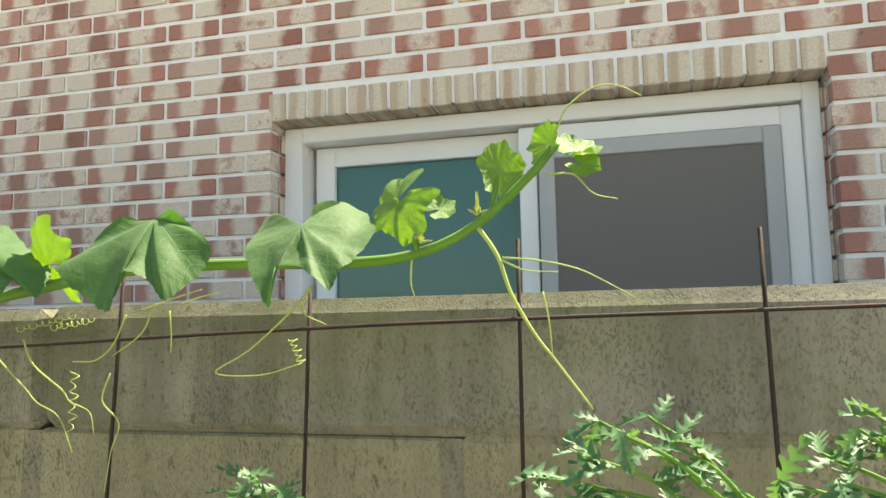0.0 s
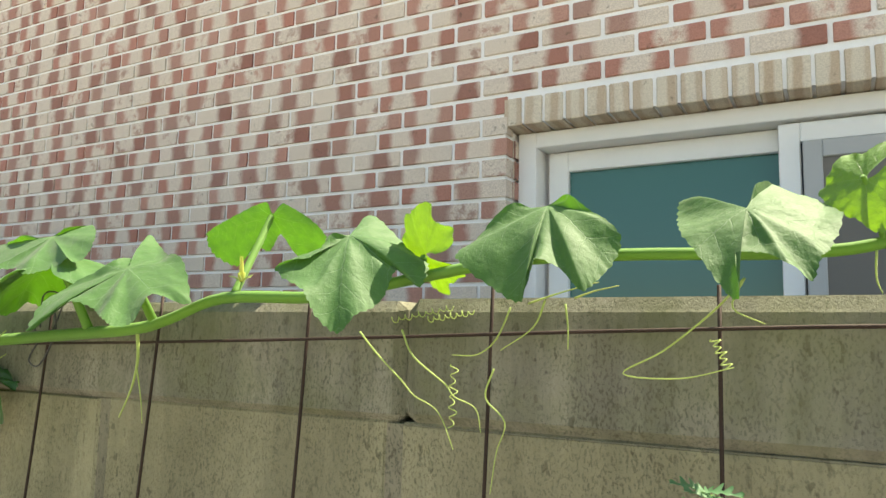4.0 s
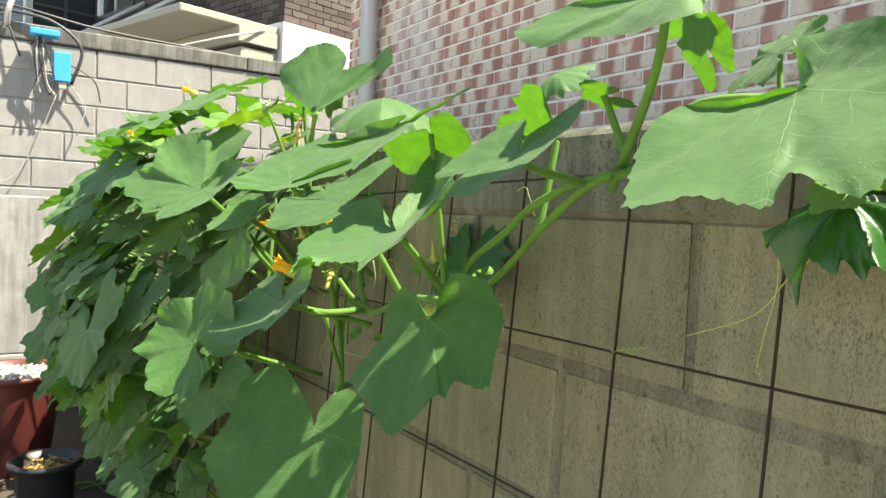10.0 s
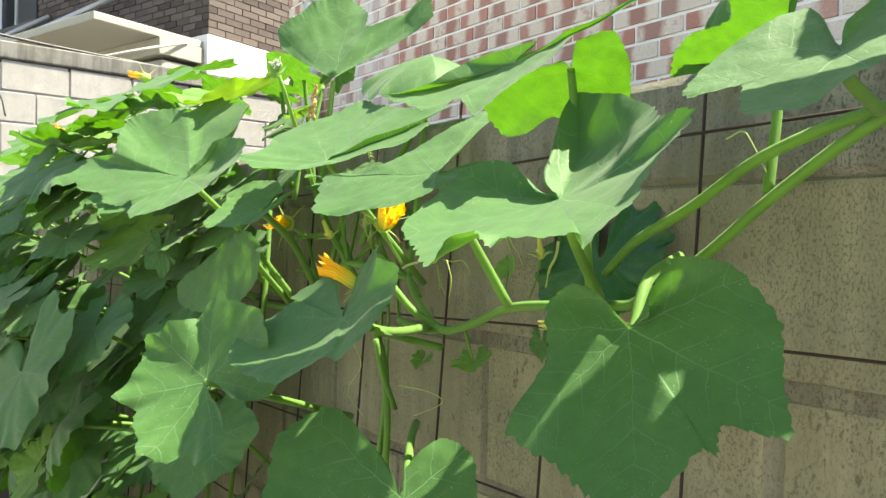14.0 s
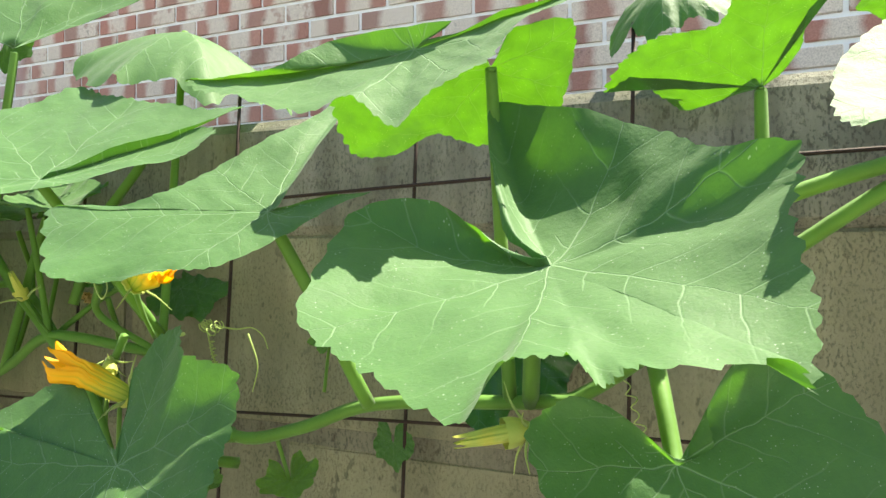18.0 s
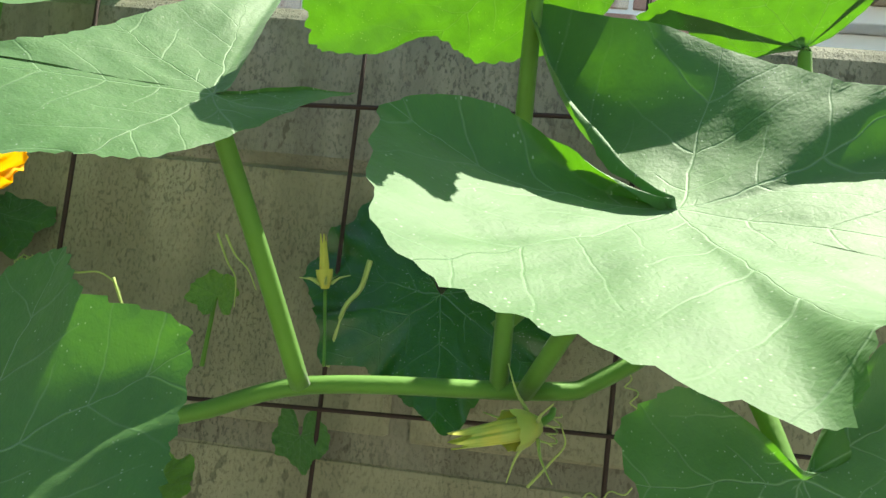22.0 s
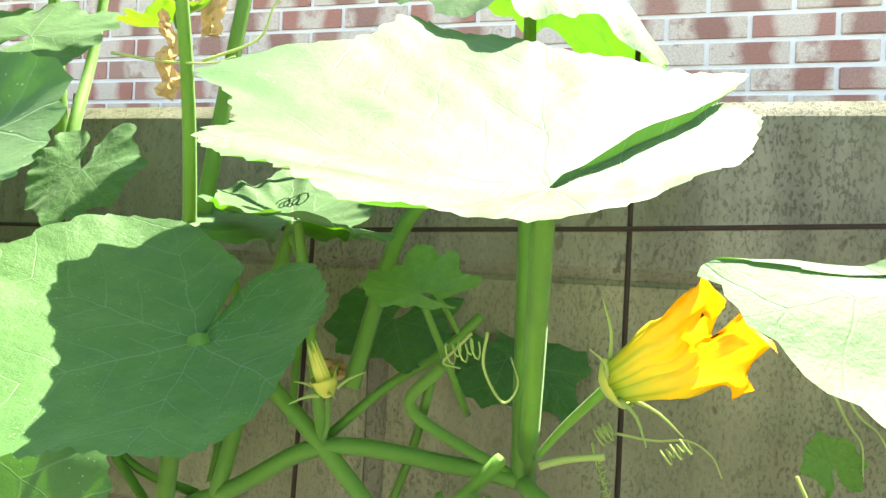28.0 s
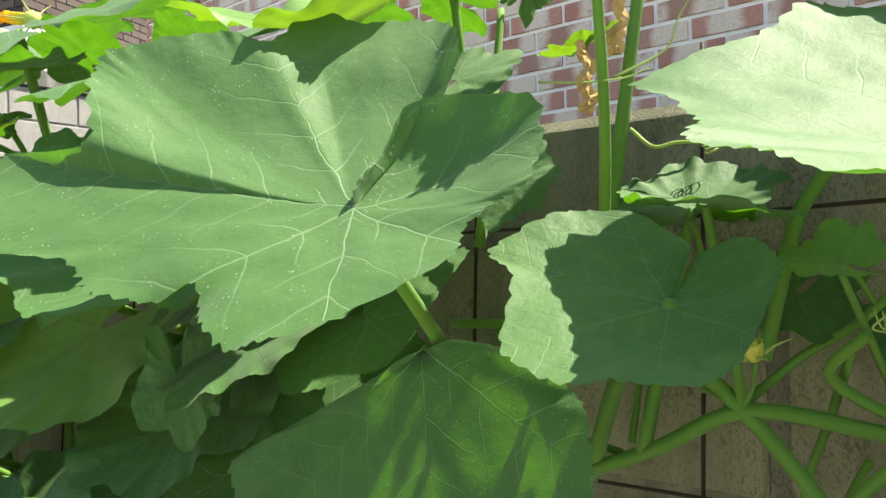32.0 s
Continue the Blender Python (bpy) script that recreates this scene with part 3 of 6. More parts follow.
for row in range(90):
    z = 3.14 + row * 0.067
    for k in range(24):   # sunlit face
        s = -0.1 * (row % 2) + k * 0.2
        p, s0 = r.uniform(0.0, 0.006), max(s, 0.0)
        add_brick(D1 * s0 - D2 * p + Vector((0, 0, z)), D1 * (s + 0.19 - s0), D2 * 0.012, Vector((0, 0, 0.057)), p)
    for k in range(44):
        s = -0.1 * (1 - row % 2) + k * 0.2
        p, s0 = r.uniform(0.0, 0.006), max(s, 0.0)
        add_brick(D2 * s0 - D1 * p + Vector((0, 0, z)), D2 * (s + 0.19 - s0), D1 * 0.012, Vector((0, 0, 0.057)), p)
tagged(link("brickwork", mesh_from("brickwork", verts, faces, DARK_BRICK, False, uvs), brick_building), "worn dark bricks", kind="stuff")

# ---- pots in the planting bed ----
bed_kerb = tagged(part("bed_kerb", box((-5.6, -0.42, 0.0), (-3.3, -0.30, 0.16), 0.012, 0.003, 3), RENDERED), "low cement kerb of the planting bed", "kerb")
tagged(part("bed_soil", box((-5.6, -0.29, 0.0), (1.5, WALL_Y - 0.004, 0.03), 0.004), SOIL), "dark garden soil at the wall foot", "soil", kind="structure")


def pot(name, x, y, h, top, foot, mat, label):
    p = empty(name, (x, y, 0.03), label=label, category="plant pot")
    part("body", lathe([(foot, 0.0), (foot + 0.004, 0.01), (top - 0.025, h - 0.05), (top - 0.02, h - 0.03), (top, h - 0.025), (top + 0.004, h - 0.01), (top, h),
                        (top - 0.02, h - 0.004), (top - 0.03, h - 0.06), (foot - 0.01, 0.02)], 40, 0.006, 2), mat, p, "", True)
    part("fill", lathe([(top - 0.03, h - 0.075), (top * 0.5, h - 0.05), (0.02, h - 0.04)], 28), SOIL, p, "dark potting soil")
    return p


red_pot = pot("flower_pot", -4.62, 0.0, 0.45, 0.235, 0.155, POT_RED, "large dark red rubber pot filled with pale husks")
black_pot = pot("flower_pot", -4.0, 0.115, 0.22, 0.13, 0.09, POT_BLACK, "small black plastic pot with dry leaf litter")
def flakes(x, y, z, rad, count, seed, mat, label, name="husk_litter"):
    r = rng(seed)
    verts, faces = [], []
    for _ in range(count):
        a, d = r.uniform(0, 6.28), rad * math.sqrt(r.random())
        m = Matrix.Translation((x + d * math.cos(a), y + d * math.sin(a), z + r.uniform(0, 0.03) + 0.02 * (1 - d / rad))) @ Euler([r.uniform(-0.9, 0.9), r.uniform(-0.9, 0.9), r.uniform(0, 6)]).to_matrix().to_4x4()
        l, w = r.uniform(0.012, 0.03), r.uniform(0.006, 0.013)
        i = len(verts)
        verts += [m @ Vector(q) for q in ((-l, 0, 0), (0, -w, 0.006), (l, 0, 0.002), (0, w, 0.006), (-l, 0, -0.003), (0, -w, 0.002), (l, 0, -0.002), (0, w, 0.002))]
        faces += [(i, i + 1, i + 2, i + 3), (i + 7, i + 6, i + 5, i + 4), (i, i + 4, i + 5, i + 1), (i + 1, i + 5, i + 6, i + 2), (i + 2, i + 6, i + 7, i + 3), (i + 3, i + 7, i + 4, i)]
    return tagged(link(name, mesh_from(name, verts, faces, mat)), label, "litter", kind="stuff")


flakes(-4.62, 0.0, 0.43, 0.19, 260, 4, HUSK, "pale broken husks heaped in the red pot")
flakes(-4.0, 0.115, 0.195, 0.09, 90, 5, DRY, "dry brown leaf litter in the black pot", "leaf_litter")

# ---- rusty wire net in front of the wall ----
wire_net = tagged(empty("wire_net", (0, 0, 0)), "rusty welded wire net hung against the wall", "wire net")


def wire_pt(x, z):
    return Vector((x, 0.566 - 0.07 * max(0.0, 1.40 - z), z))


for k in range(26):
    x = (0.091, -0.084, -0.260, -0.445, -0.645, -0.858, -1.052, -1.250, -1.445, -1.641, -1.829, -2.028, -2.236, -2.44)[k] if k < 14 else -2.44 - 0.2 * (k - 13)
    top = 1.42 if k in (0, 4, 7) else 1.405 + 0.02 * math.sin(k * 2.3)
    pts = [wire_pt(x + 0.02 * math.sin(q * 2 + k) * 0.12, q) for q in (top, 1.2, 1.0, 0.8, 0.5, 0.02)]
    tube("upright_wire", pts, 0.0017, RUST, wire_net, 6, 3)
for row in range(6):
    pts = [wire_pt(x, 1.358 + 0.03 * x - 0.003 * math.sin(x * 5 + row) - 0.202 * row) for x in (0.8, 0.3, -0.2, -0.7, -1.2, -1.7, -2.2, -2.8, -3.5, -4.2, -4.95)]
    pts = [p + Vector((0, -0.004, 0)) for p in pts]
    tube("cross_wire", pts, 0.0016, RUST, wire_net, 6, 3)

# ---- the pumpkin vine ----
wrinkle = noise
TAU = 2 * math.pi


def leaf_outline(a, jit=(0, 0, 0, 0, 0, 0, 0)):
    """Radius of a broad, shallow-lobed leaf at the angle a from its tip; the lobes meet at the far side."""
    rad = 0.74
    for k, at in enumerate((0.0, 0.92, -0.92, 1.75, -1.75, 2.50, -2.50)):
        d = abs(a - at - 0.16 * jit[k])
        rad += (0.23 + 0.08 * jit[-1 - k]) * math.exp(-(d / 0.34) ** 1.5)
    notch = math.exp(-((math.pi - abs(a)) / 0.22) ** 2)
    return rad * (1 - 0.5 * notch)


def leaf_form(seed, cup=0.15, wave=0.05, fold=0.1, droop=0.15, rings=10, steps=120, umbrella=0.0, lobed=0.0, pleat=0.004):
    """Points of a leaf of radius about 1 in its own plane, tip to +y, upper side to +z, petiole at the origin."""
    r = random.Random(seed)
    ph = [r.uniform(0, TAU) for _ in range(6)]
    jit = [r.uniform(-1, 1) for _ in range(7)]
    verts, uvs = [(0, 0, 0)], [(0, 0)]
    teeth = [r.uniform(-0.010, 0.010) for _ in range(steps)]
    for j in range(1, rings + 1):
        q = (j / rings) ** 0.85
        for k in range(steps):
            a = -math.pi + TAU * (k + 0.5) / steps
            rad = leaf_outline(a, jit) * (1 + lobed * math.cos(4.5 * a) * (0.4 + 0.6 * q) + 0.04 * math.sin(3 * a + ph[0]) + 0.03 * math.sin(11 * a + ph[1]) + 0.02 * math.sin(17 * a + ph[2]))
            if j == rings:
                rad *= 1 + 0.016 * ((k % 5) / 4 - 0.5) + teeth[k]
            d = rad * q
            x, y = d * math.sin(a), d * math.cos(a)
            x += (1 if a > 0 else -1) * 0.07 * max(0.0, -math.cos(a)) ** 6 * (d / 0.24) * math.exp(1 - d / 0.24)
            z = -droop * d * d * (0.6 + 0.4 * math.cos(a)) + cup * d * d * 0.6 - fold * abs(x) * 0.5
            z += wave * q * q * (math.sin(4 * a + ph[3]) + 0.6 * math.sin(7 * a + ph[4])) + 0.55 * wave * q ** 5 * (math.sin(15 * a + ph[5]) + 0.6 * math.sin(23 * a + ph[0]))
            z += pleat * math.cos(7 * a) * min(1, 2.5 * d) * (1 - 0.4 * q)
            z += 0.030 * wrinkle.noise((x * 2.6 + seed, y * 2.6, 0.3)) * q + 0.010 * wrinkle.noise((x * 7 + seed, y * 7, 1.3)) * q
            if umbrella:
                bow = umbrella * d * (1 + 0.14 * math.sin(4 * a + ph[2]))
                x, y, z = x * math.sin(bow) / bow if bow else x, y * math.sin(bow) / bow if bow else y, z - d * (1 - math.cos(bow)) / bow if bow else z
            verts.append((x, y, z))
            uvs.append((d * math.sin(a), d * math.cos(a)))
    return verts, uvs


def leaf_mesh(seed, mat, cup=0.15, wave=0.05, fold=0.1, droop=0.15, rings=11, steps=220, umbrella=0.0, lobed=0.0, pleat=0.004):
    verts, uvs = leaf_form(seed, cup, wave, fold, droop, rings, steps, umbrella, lobed, pleat)
    faces = [(1 + k, 2 + k, 0) for k in range(steps - 1)]
    for j in range(rings - 1):
        for k in range(steps - 1):
            a, b = 1 + j * steps + k, 2 + j * steps + k
            faces.append((a + steps, b + steps, b, a))
    return mesh_from("blade", verts, faces, mat, True, uvs)


GLOSSY = leaf_paint("crumpled_leaf", (0.016, 0.075, 0.014), (0.10, 0.22, 0.08), (0.10, 0.30, 0.01), 0.26, 0.2, 0.0)
FLAT = [leaf_mesh(k, LEAF, 0.10, 0.035, 0.0, 0.12, lobed=0.05) for k in range(4)]
BROAD = [leaf_mesh(50 + k, LEAF, 0.12, 0.03, -0.05, 0.15, lobed=0.07) for k in range(5)]
CUPPED = [leaf_mesh(10 + k, LEAF, 0.38, 0.05, -0.12, 0.1) for k in range(3)]
DROOPED = [leaf_mesh(20 + k, LEAF, 0.05, 0.05, 0.32, 0.42, umbrella=0.35, lobed=0.07) for k in range(4)]
FRESH = [leaf_mesh(30 + k, YOUNG, 0.35, 0.04, -0.35, 0.1, lobed=0.06) for k in range(3)]
CRUMPLED = leaf_mesh(81, GLOSSY, 0.10, 0.06, 0.1, 0.1, lobed=0.05)
DARK = [leaf_mesh(80, GLOSSY, 0.0, 0.17, 0.3, 0.1, umbrella=0.8, pleat=0.03)]


def leaf(plant, blade, base, tip, normal, size, wide=1.0, node=None, bend=(0, 0, 0), thick=0.0045):
    """One leaf of a plant: its blade, and where it is given, the stalk that rises to it from a node of the stem."""
    y, z = Vector(tip).normalized(), Vector(normal)
    z = (z - y * z.dot(y)).normalized()
    m = Matrix((y.cross(z), y, z)).transposed().to_4x4()
    link("leaf", blade, plant, Matrix.Translation(base) @ m @ Matrix.Diagonal((size * wide, size, size, 1)))
    if node is not None:
        a, b = Vector(node), Vector(base)
        d = (b - a).normalized()
        mid = a.lerp(b, 0.5) + Vector(bend)
        tube("leaf_stalk", [a, mid, b - (d * 0.7 + z * 0.3) * 0.12 * size, b - z * 0.004], (thick * 1.15, thick * 0.8), STEM, plant, 8, 6, 0.05)


def shaped_leaf(plant, base, tip, normal, size, lobes, seed, node=None, bend=(0, 0, 0), thick=0.0045, pleat=0.0):
    """A large leaf with a form of its own. lobes: round the margin from one side of the notch to the other, the angle from the tip,
    the reach and the lift over the leaf's plane, both as shares of the size."""
    rim = [Vector((q * math.sin(radians(a)), q * math.cos(radians(a)), lift)) for a, q, lift in lobes]
    notch = 0.10 * (rim[0] + rim[-1])
    ring = [notch] + rim
    n, per, rings = len(ring), 14, 12
    r = rng(seed)
    margin = []
    for i in range(n):
        a, b, c, d = (ring[(i + k) % n] for k in (-1, 0, 1, 2))
        for k in range(per):
            t = k / per
            p = 0.5 * (2 * b + (c - a) * t + (2 * a - 5 * b + 4 * c - d) * t * t + (3 * b - a - 3 * c + d) * t ** 3)
            margin.append(p.lerp(b.lerp(c, t), 0.35))
    steps = len(margin)
    verts, uvs = [(0, 0, 0)], [(0, 0)]
    teeth = [0.026 * ((k % 4) / 3 - 0.5) + r.uniform(-0.008, 0.008) for k in range(steps)]
    lifts = np.array([p.z for p in margin])
    for j in range(1, rings + 1):
        q = (j / rings) ** 0.85
        span = int(steps * 0.25 * (1 - q)) + (4 if j < rings else 1)   # the lift evens out towards the stalk
        calm = np.convolve(np.concatenate((lifts[-span:], lifts, lifts[:span])), np.ones(2 * span + 1) / (2 * span + 1), "valid")
        for k in range(steps):
            p = margin[k]
            g = q * (1 + teeth[k]) if j == rings else q
            x, y, z = p.x * g, p.y * g, float(calm[k]) * q ** 1.6
            z += 0.050 * wrinkle.noise((x * 2.2 + seed, y * 2.2, 0.3)) * q + 0.014 * wrinkle.noise((x * 7 + seed, y * 7, 1.3)) * min(1.0, 3 * q)
            z += pleat * q ** 1.5 * math.cos(7 * TAU * k / steps + seed)
            z += 0.010 * q ** 8 * math.sin(k * 0.31 + seed)
            verts.append((x, y, z))
            uvs.append((x, y))
    faces = [(1 + k, 1 + (k + 1) % steps, 0) for k in range(steps)]
    for j in range(rings - 1):
        for k in range(steps):
            a, b = 1 + j * steps + k, 1 + j * steps + (k + 1) % steps
            faces.append((a + steps, b + steps, b, a))
    leaf(plant, mesh_from("blade", verts, faces, LEAF, True, uvs), base, tip, normal, size, 1.0, node, bend, thick)


SHOOT = empty("pumpkin_vine", label="young pumpkin shoot trailing along the wall top", category="vine", group="pumpkin vines on the wall")
MIDDLE = empty("pumpkin_vine", label="pumpkin vine with broad leaves hanging on the wire net", category="vine", group="pumpkin vines on the wall")
LOWER = empty("pumpkin_vine", label="pumpkin vine with large sunlit leaves and orange flowers", category="vine", group="pumpkin vines on the wall")
MASS = empty("pumpkin_vine", label="dense hanging mass of pumpkin leaves", category="vine", group="pumpkin vines on the wall")

# stems
tube("stem", [(-0.049, .53, 1.485), (-0.07, .53, 1.462), (-0.112, .53, 1.427), (-0.157, .53, 1.408), (-0.212, .53, 1.403), (-0.321, .53, 1.406), (-0.42, .53, 1.404), (-0.53, .53, 1.388),
              (-0.61, .53, 1.377), (-0.728, .53, 1.377), (-0.802, .53, 1.356), (-0.856, .53, 1.345), (-1.0, .532, 1.335), (-1.16, .53, 1.325), (-1.30, .52, 1.318), (-1.40, .51, 1.312)], (0.003, 0.0075), STEM, SHOOT, 8, 5, 0.06)
tube("stem", [(-1.40, .51, 1.312), (-1.469, .5, 1.301), (-1.55, .5, 1.275), (-1.62, .505, 1.235), (-1.683, .51, 1.204), (-1.72, .51, 1.17)], 0.0049, STEM, MIDDLE, 8, 6, 0.06)
tube("stem", [(-1.42, .50, 1.31), (-1.47, .50, 1.29), (-1.536, .5, 1.245), (-1.603, .5, 1.191), (-1.66, .49, 1.15), (-1.692, .485, 1.141), (-1.82, .48, 1.130), (-1.89, .48, 1.105), (-1.96, .485, 1.09), (-2.03, .5, 1.12), (-2.081, .52, 1.148)], 0.0049, STEM, MIDDLE, 8, 6, 0.06)
tube("stem", [(-1.96, .485, 1.09), (-2.0, .49, 1.085), (-2.074, .5, 1.09)], 0.005, STEM, MIDDLE, 8, 6, 0.06)
tube("stem", [(-2.081, .52, 1.148), (-2.12, .51, 1.155), (-2.185, .48, 1.165), (-2.25, .48, 1.13), (-2.364, .48, 1.086), (-2.5, .49, 1.08)], 0.0049, STEM, LOWER, 8, 6, 0.06)
tube("stem", [(-2.275, .48, 1.252), (-2.24, .48, 1.215), (-2.185, .48, 1.165), (-2.15, .49, 1.12), (-2.122, .49, 1.076), (-2.10, .5, 0.95), (-2.12, .5, 0.7)], 0.0052, STEM, LOWER, 8, 6, 0.06)
tube("stem", [(-2.04, .51, 1.125), (-2.081, .52, 1.148), (-2.14, .5, 1.185), (-2.119, .48, 1.215)], 0.0036, STEM, LOWER, 8, 6, 0.06)
for k in range(9):
    r = rng(900 + k)
    x = -2.5 - 0.17 * k
    tube("stem", [(x, .50, 1.30 + r.uniform(-.05, .08)), (x - r.uniform(-.1, .1), .46, 1.05), (x - r.uniform(-.1, .15), .47, 0.75), (x - r.uniform(-.1, .2), .44, 0.35), (x - r.uniform(0, .2), .40, 0.03)], 0.0049, STEM, MASS, 7, 5, 0.06)
shaped_leaf(SHOOT, (-0.378, 0.514, 1.444), (-0.022, -0.816, -0.578), (-0.020, -0.577, 0.816), 0.062, [(90, 0.41, 0.06), (63, 0.84, -0.07), (44, 1.32, -0.18), (19, 1.27, -0.43), (0, 1.36, -0.61), (-2, 1.23, -0.42), (-7, 1.07, -0.23), (-21, 1.06, -0.30), (-30, 1.36, -0.58), (-47, 1.18, -0.47), (-69, 1.02, -0.34), (-82, 0.60, -0.06), (-104, 0.28, 0.07)], 59, (-0.395, 0.530, 1.402), (0.000, 0.000, 0.000), 0.0030, pleat=0.045)
shaped_leaf(SHOOT, (-0.234, 0.488, 1.428), (0.260, -0.788, -0.558), (0.000, -0.577, 0.816), 0.055, [(147, 1.11, -0.24), (127, 0.93, -0.15), (75, 0.80, -0.13), (33, 1.05, -0.28), (16, 1.30, -0.44), (20, 0.82, -0.16), (0, 0.82, -0.14), (-11, 1.09, -0.28), (-18, 1.22, -0.37), (-30, 1.08, -0.28), (-44, 1.00, -0.24), (-87, 0.98, -0.21), (-156, 1.48, -0.52), (-151, 0.87, -0.05), (-155, 0.45, 0.04)], 60, (-0.260, 0.530, 1.404), (0.000, 0.000, 0.000), 0.0030, pleat=0.045)
leaf(SHOOT, FRESH[0], (-0.167, 0.512, 1.446), (-0.764, 0.162, -0.624), (0.408, 0.871, -0.274), 0.032, 0.99, (-0.157, 0.530, 1.408), (0.000, 0.000, 0.000), 0.0020)
leaf(SHOOT, FRESH[1], (-0.139, 0.527, 1.440), (0.688, 0.596, 0.414), (0.271, -0.740, 0.615), 0.015, 0.97)
leaf(SHOOT, FRESH[2], (-0.094, 0.535, 1.467), (0.172, 0.225, 0.959), (0.633, -0.771, 0.067), 0.026, 0.82, (-0.100, 0.530, 1.433), (0.000, 0.000, 0.000), 0.0020)
leaf(SHOOT, FRESH[0], (-0.056, 0.534, 1.486), (0.111, 0.158, 0.981), (-0.646, -0.738, 0.192), 0.019, 0.84)
leaf(SHOOT, FRESH[1], (-0.036, 0.544, 1.481), (0.462, 0.786, 0.412), (0.240, -0.558, 0.795), 0.023, 0.87)
leaf(SHOOT, FRESH[2], (-0.031, 0.539, 1.469), (0.889, -0.163, -0.429), (0.021, -0.919, 0.393), 0.014, 0.90)
shaped_leaf(SHOOT, (-0.553, 0.499, 1.427), (0.345, -0.746, -0.570), (0.099, -0.575, 0.812), 0.063, [(54, 0.27, 0.08), (37, 0.72, 0.04), (50, 1.12, -0.00), (21, 1.20, -0.12), (12, 1.37, -0.39), (-0, 1.44, -0.58), (-14, 1.23, -0.52), (-33, 0.98, -0.44), (-53, 0.85, -0.34), (-55, 1.17, -0.53), (-76, 1.08, -0.49), (-121, 0.69, -0.26), (-172, 0.88, -0.13)], 67, (-0.620, 0.530, 1.376), (0.000, 0.000, 0.000), 0.0030, pleat=0.045)
leaf(SHOOT, FRESH[0], (-0.493, 0.528, 1.412), (-0.932, 0.281, 0.228), (0.359, 0.791, 0.496), 0.035, 1.23, (-0.500, 0.530, 1.395), (0.000, 0.000, 0.000), 0.0030)
shaped_leaf(SHOOT, (-0.735, 0.603, 1.472), (-0.976, -0.135, -0.170), (-0.205, 0.833, 0.514), 0.052, [(-90, 0.35, 0.00), (-21, 0.72, 0.01), (0, 1.68, -0.04), (16, 1.82, -0.05), (35, 1.57, -0.07), (40, 0.89, -0.03), (63, 0.81, -0.01), (92, 0.43, 0.03), (100, 1.02, 0.06), (117, 1.29, 0.10), (144, 1.25, 0.08), (164, 0.78, 0.07), (-148, 0.41, 0.06)], 69, (-0.720, 0.535, 1.378), (0.000, 0.000, 0.000), 0.0040)
shaped_leaf(SHOOT, (-0.808, 0.479, 1.404), (0.236, -0.793, -0.561), (0.101, -0.554, 0.826), 0.073, [(150, 0.47, 0.00), (112, 0.39, 0.00), (80, 0.72, -0.05), (61, 1.07, -0.12), (34, 1.43, -0.21), (37, 1.16, -0.14), (26, 0.89, -0.08), (0, 0.86, -0.08), (-13, 1.11, -0.13), (-22, 1.30, -0.17), (-33, 1.29, -0.17), (-49, 1.01, -0.10), (-63, 1.36, -0.18), (-103, 0.77, -0.05), (-150, 0.58, -0.01), (158, 1.59, -0.20)], 70, (-0.830, 0.535, 1.350), (0.000, 0.000, 0.000), 0.0045, pleat=0.045)
leaf(SHOOT, DROOPED[2], (-0.961, 0.505, 1.425), (-0.591, 0.793, 0.149), (-0.050, -0.221, 0.974), 0.105, 1.00, (-0.935, 0.535, 1.338), (0.000, 0.000, 0.000), 0.0050)
shaped_leaf(SHOOT, (-0.981, 0.508, 1.449), (-0.289, -0.766, -0.574), (0.000, -0.600, 0.800), 0.078, [(63, 0.28, 0.03), (61, 0.73, 0.01), (74, 1.75, -0.12), (60, 1.57, -0.14), (-4, 1.30, -0.10), (0, 1.09, -0.08), (-3, 0.90, -0.06), (-24, 0.78, -0.05), (-47, 1.13, -0.10), (-59, 1.10, -0.10), (-76, 1.13, -0.10), (-79, 1.28, -0.13), (-92, 1.17, -0.11), (-107, 0.96, -0.07), (-156, 0.57, -0.02), (-136, 0.26, 0.01)], 71, pleat=0.045)
shaped_leaf(MIDDLE, (-1.186, 0.460, 1.365), (0.369, -0.760, -0.535), (-0.050, -0.591, 0.805), 0.111, [(71, 0.06, 0.03), (91, 0.80, 0.16), (64, 1.14, 0.11), (31, 1.59, 0.08), (17, 1.41, 0.06), (-0, 1.46, -0.06), (-6, 1.25, -0.02), (-18, 1.51, -0.15), (-37, 1.29, -0.08), (-49, 1.05, -0.05), (-71, 1.04, -0.00), (-89, 0.91, 0.14), (-156, 0.70, 0.15), (173, 0.63, 0.17), (-131, 0.16, 0.07)], 72, (-1.420, 0.530, 1.300), (0.000, -0.020, 0.030), 0.0050)
leaf(MIDDLE, DARK[0], (-1.183, 0.531, 1.286), (0.594, -0.631, -0.499), (0.078, -0.572, 0.816), 0.078, 0.99, (-1.160, 0.540, 1.325), (0.000, 0.000, 0.000), 0.0020)
leaf(MIDDLE, FRESH[2], (-1.179, 0.530, 1.297), (-0.884, 0.248, 0.396), (0.000, -0.848, 0.530), 0.035, 1.00)
shaped_leaf(MIDDLE, (-1.312, 0.453, 1.468), (-0.566, -0.715, -0.411), (0.000, -0.498, 0.867), 0.079, [(-100, 0.63, -0.18), (-79, 1.22, -0.21), (-0, 1.06, -0.13), (13, 1.60, -0.06), (27, 1.93, 0.20), (44, 1.26, 0.22), (31, 0.03, 0.01), (-153, 0.60, 0.16), (-148, 0.67, -0.02)], 75, (-1.450, 0.530, 1.295), (0.020, 0.000, 0.020), 0.0050)
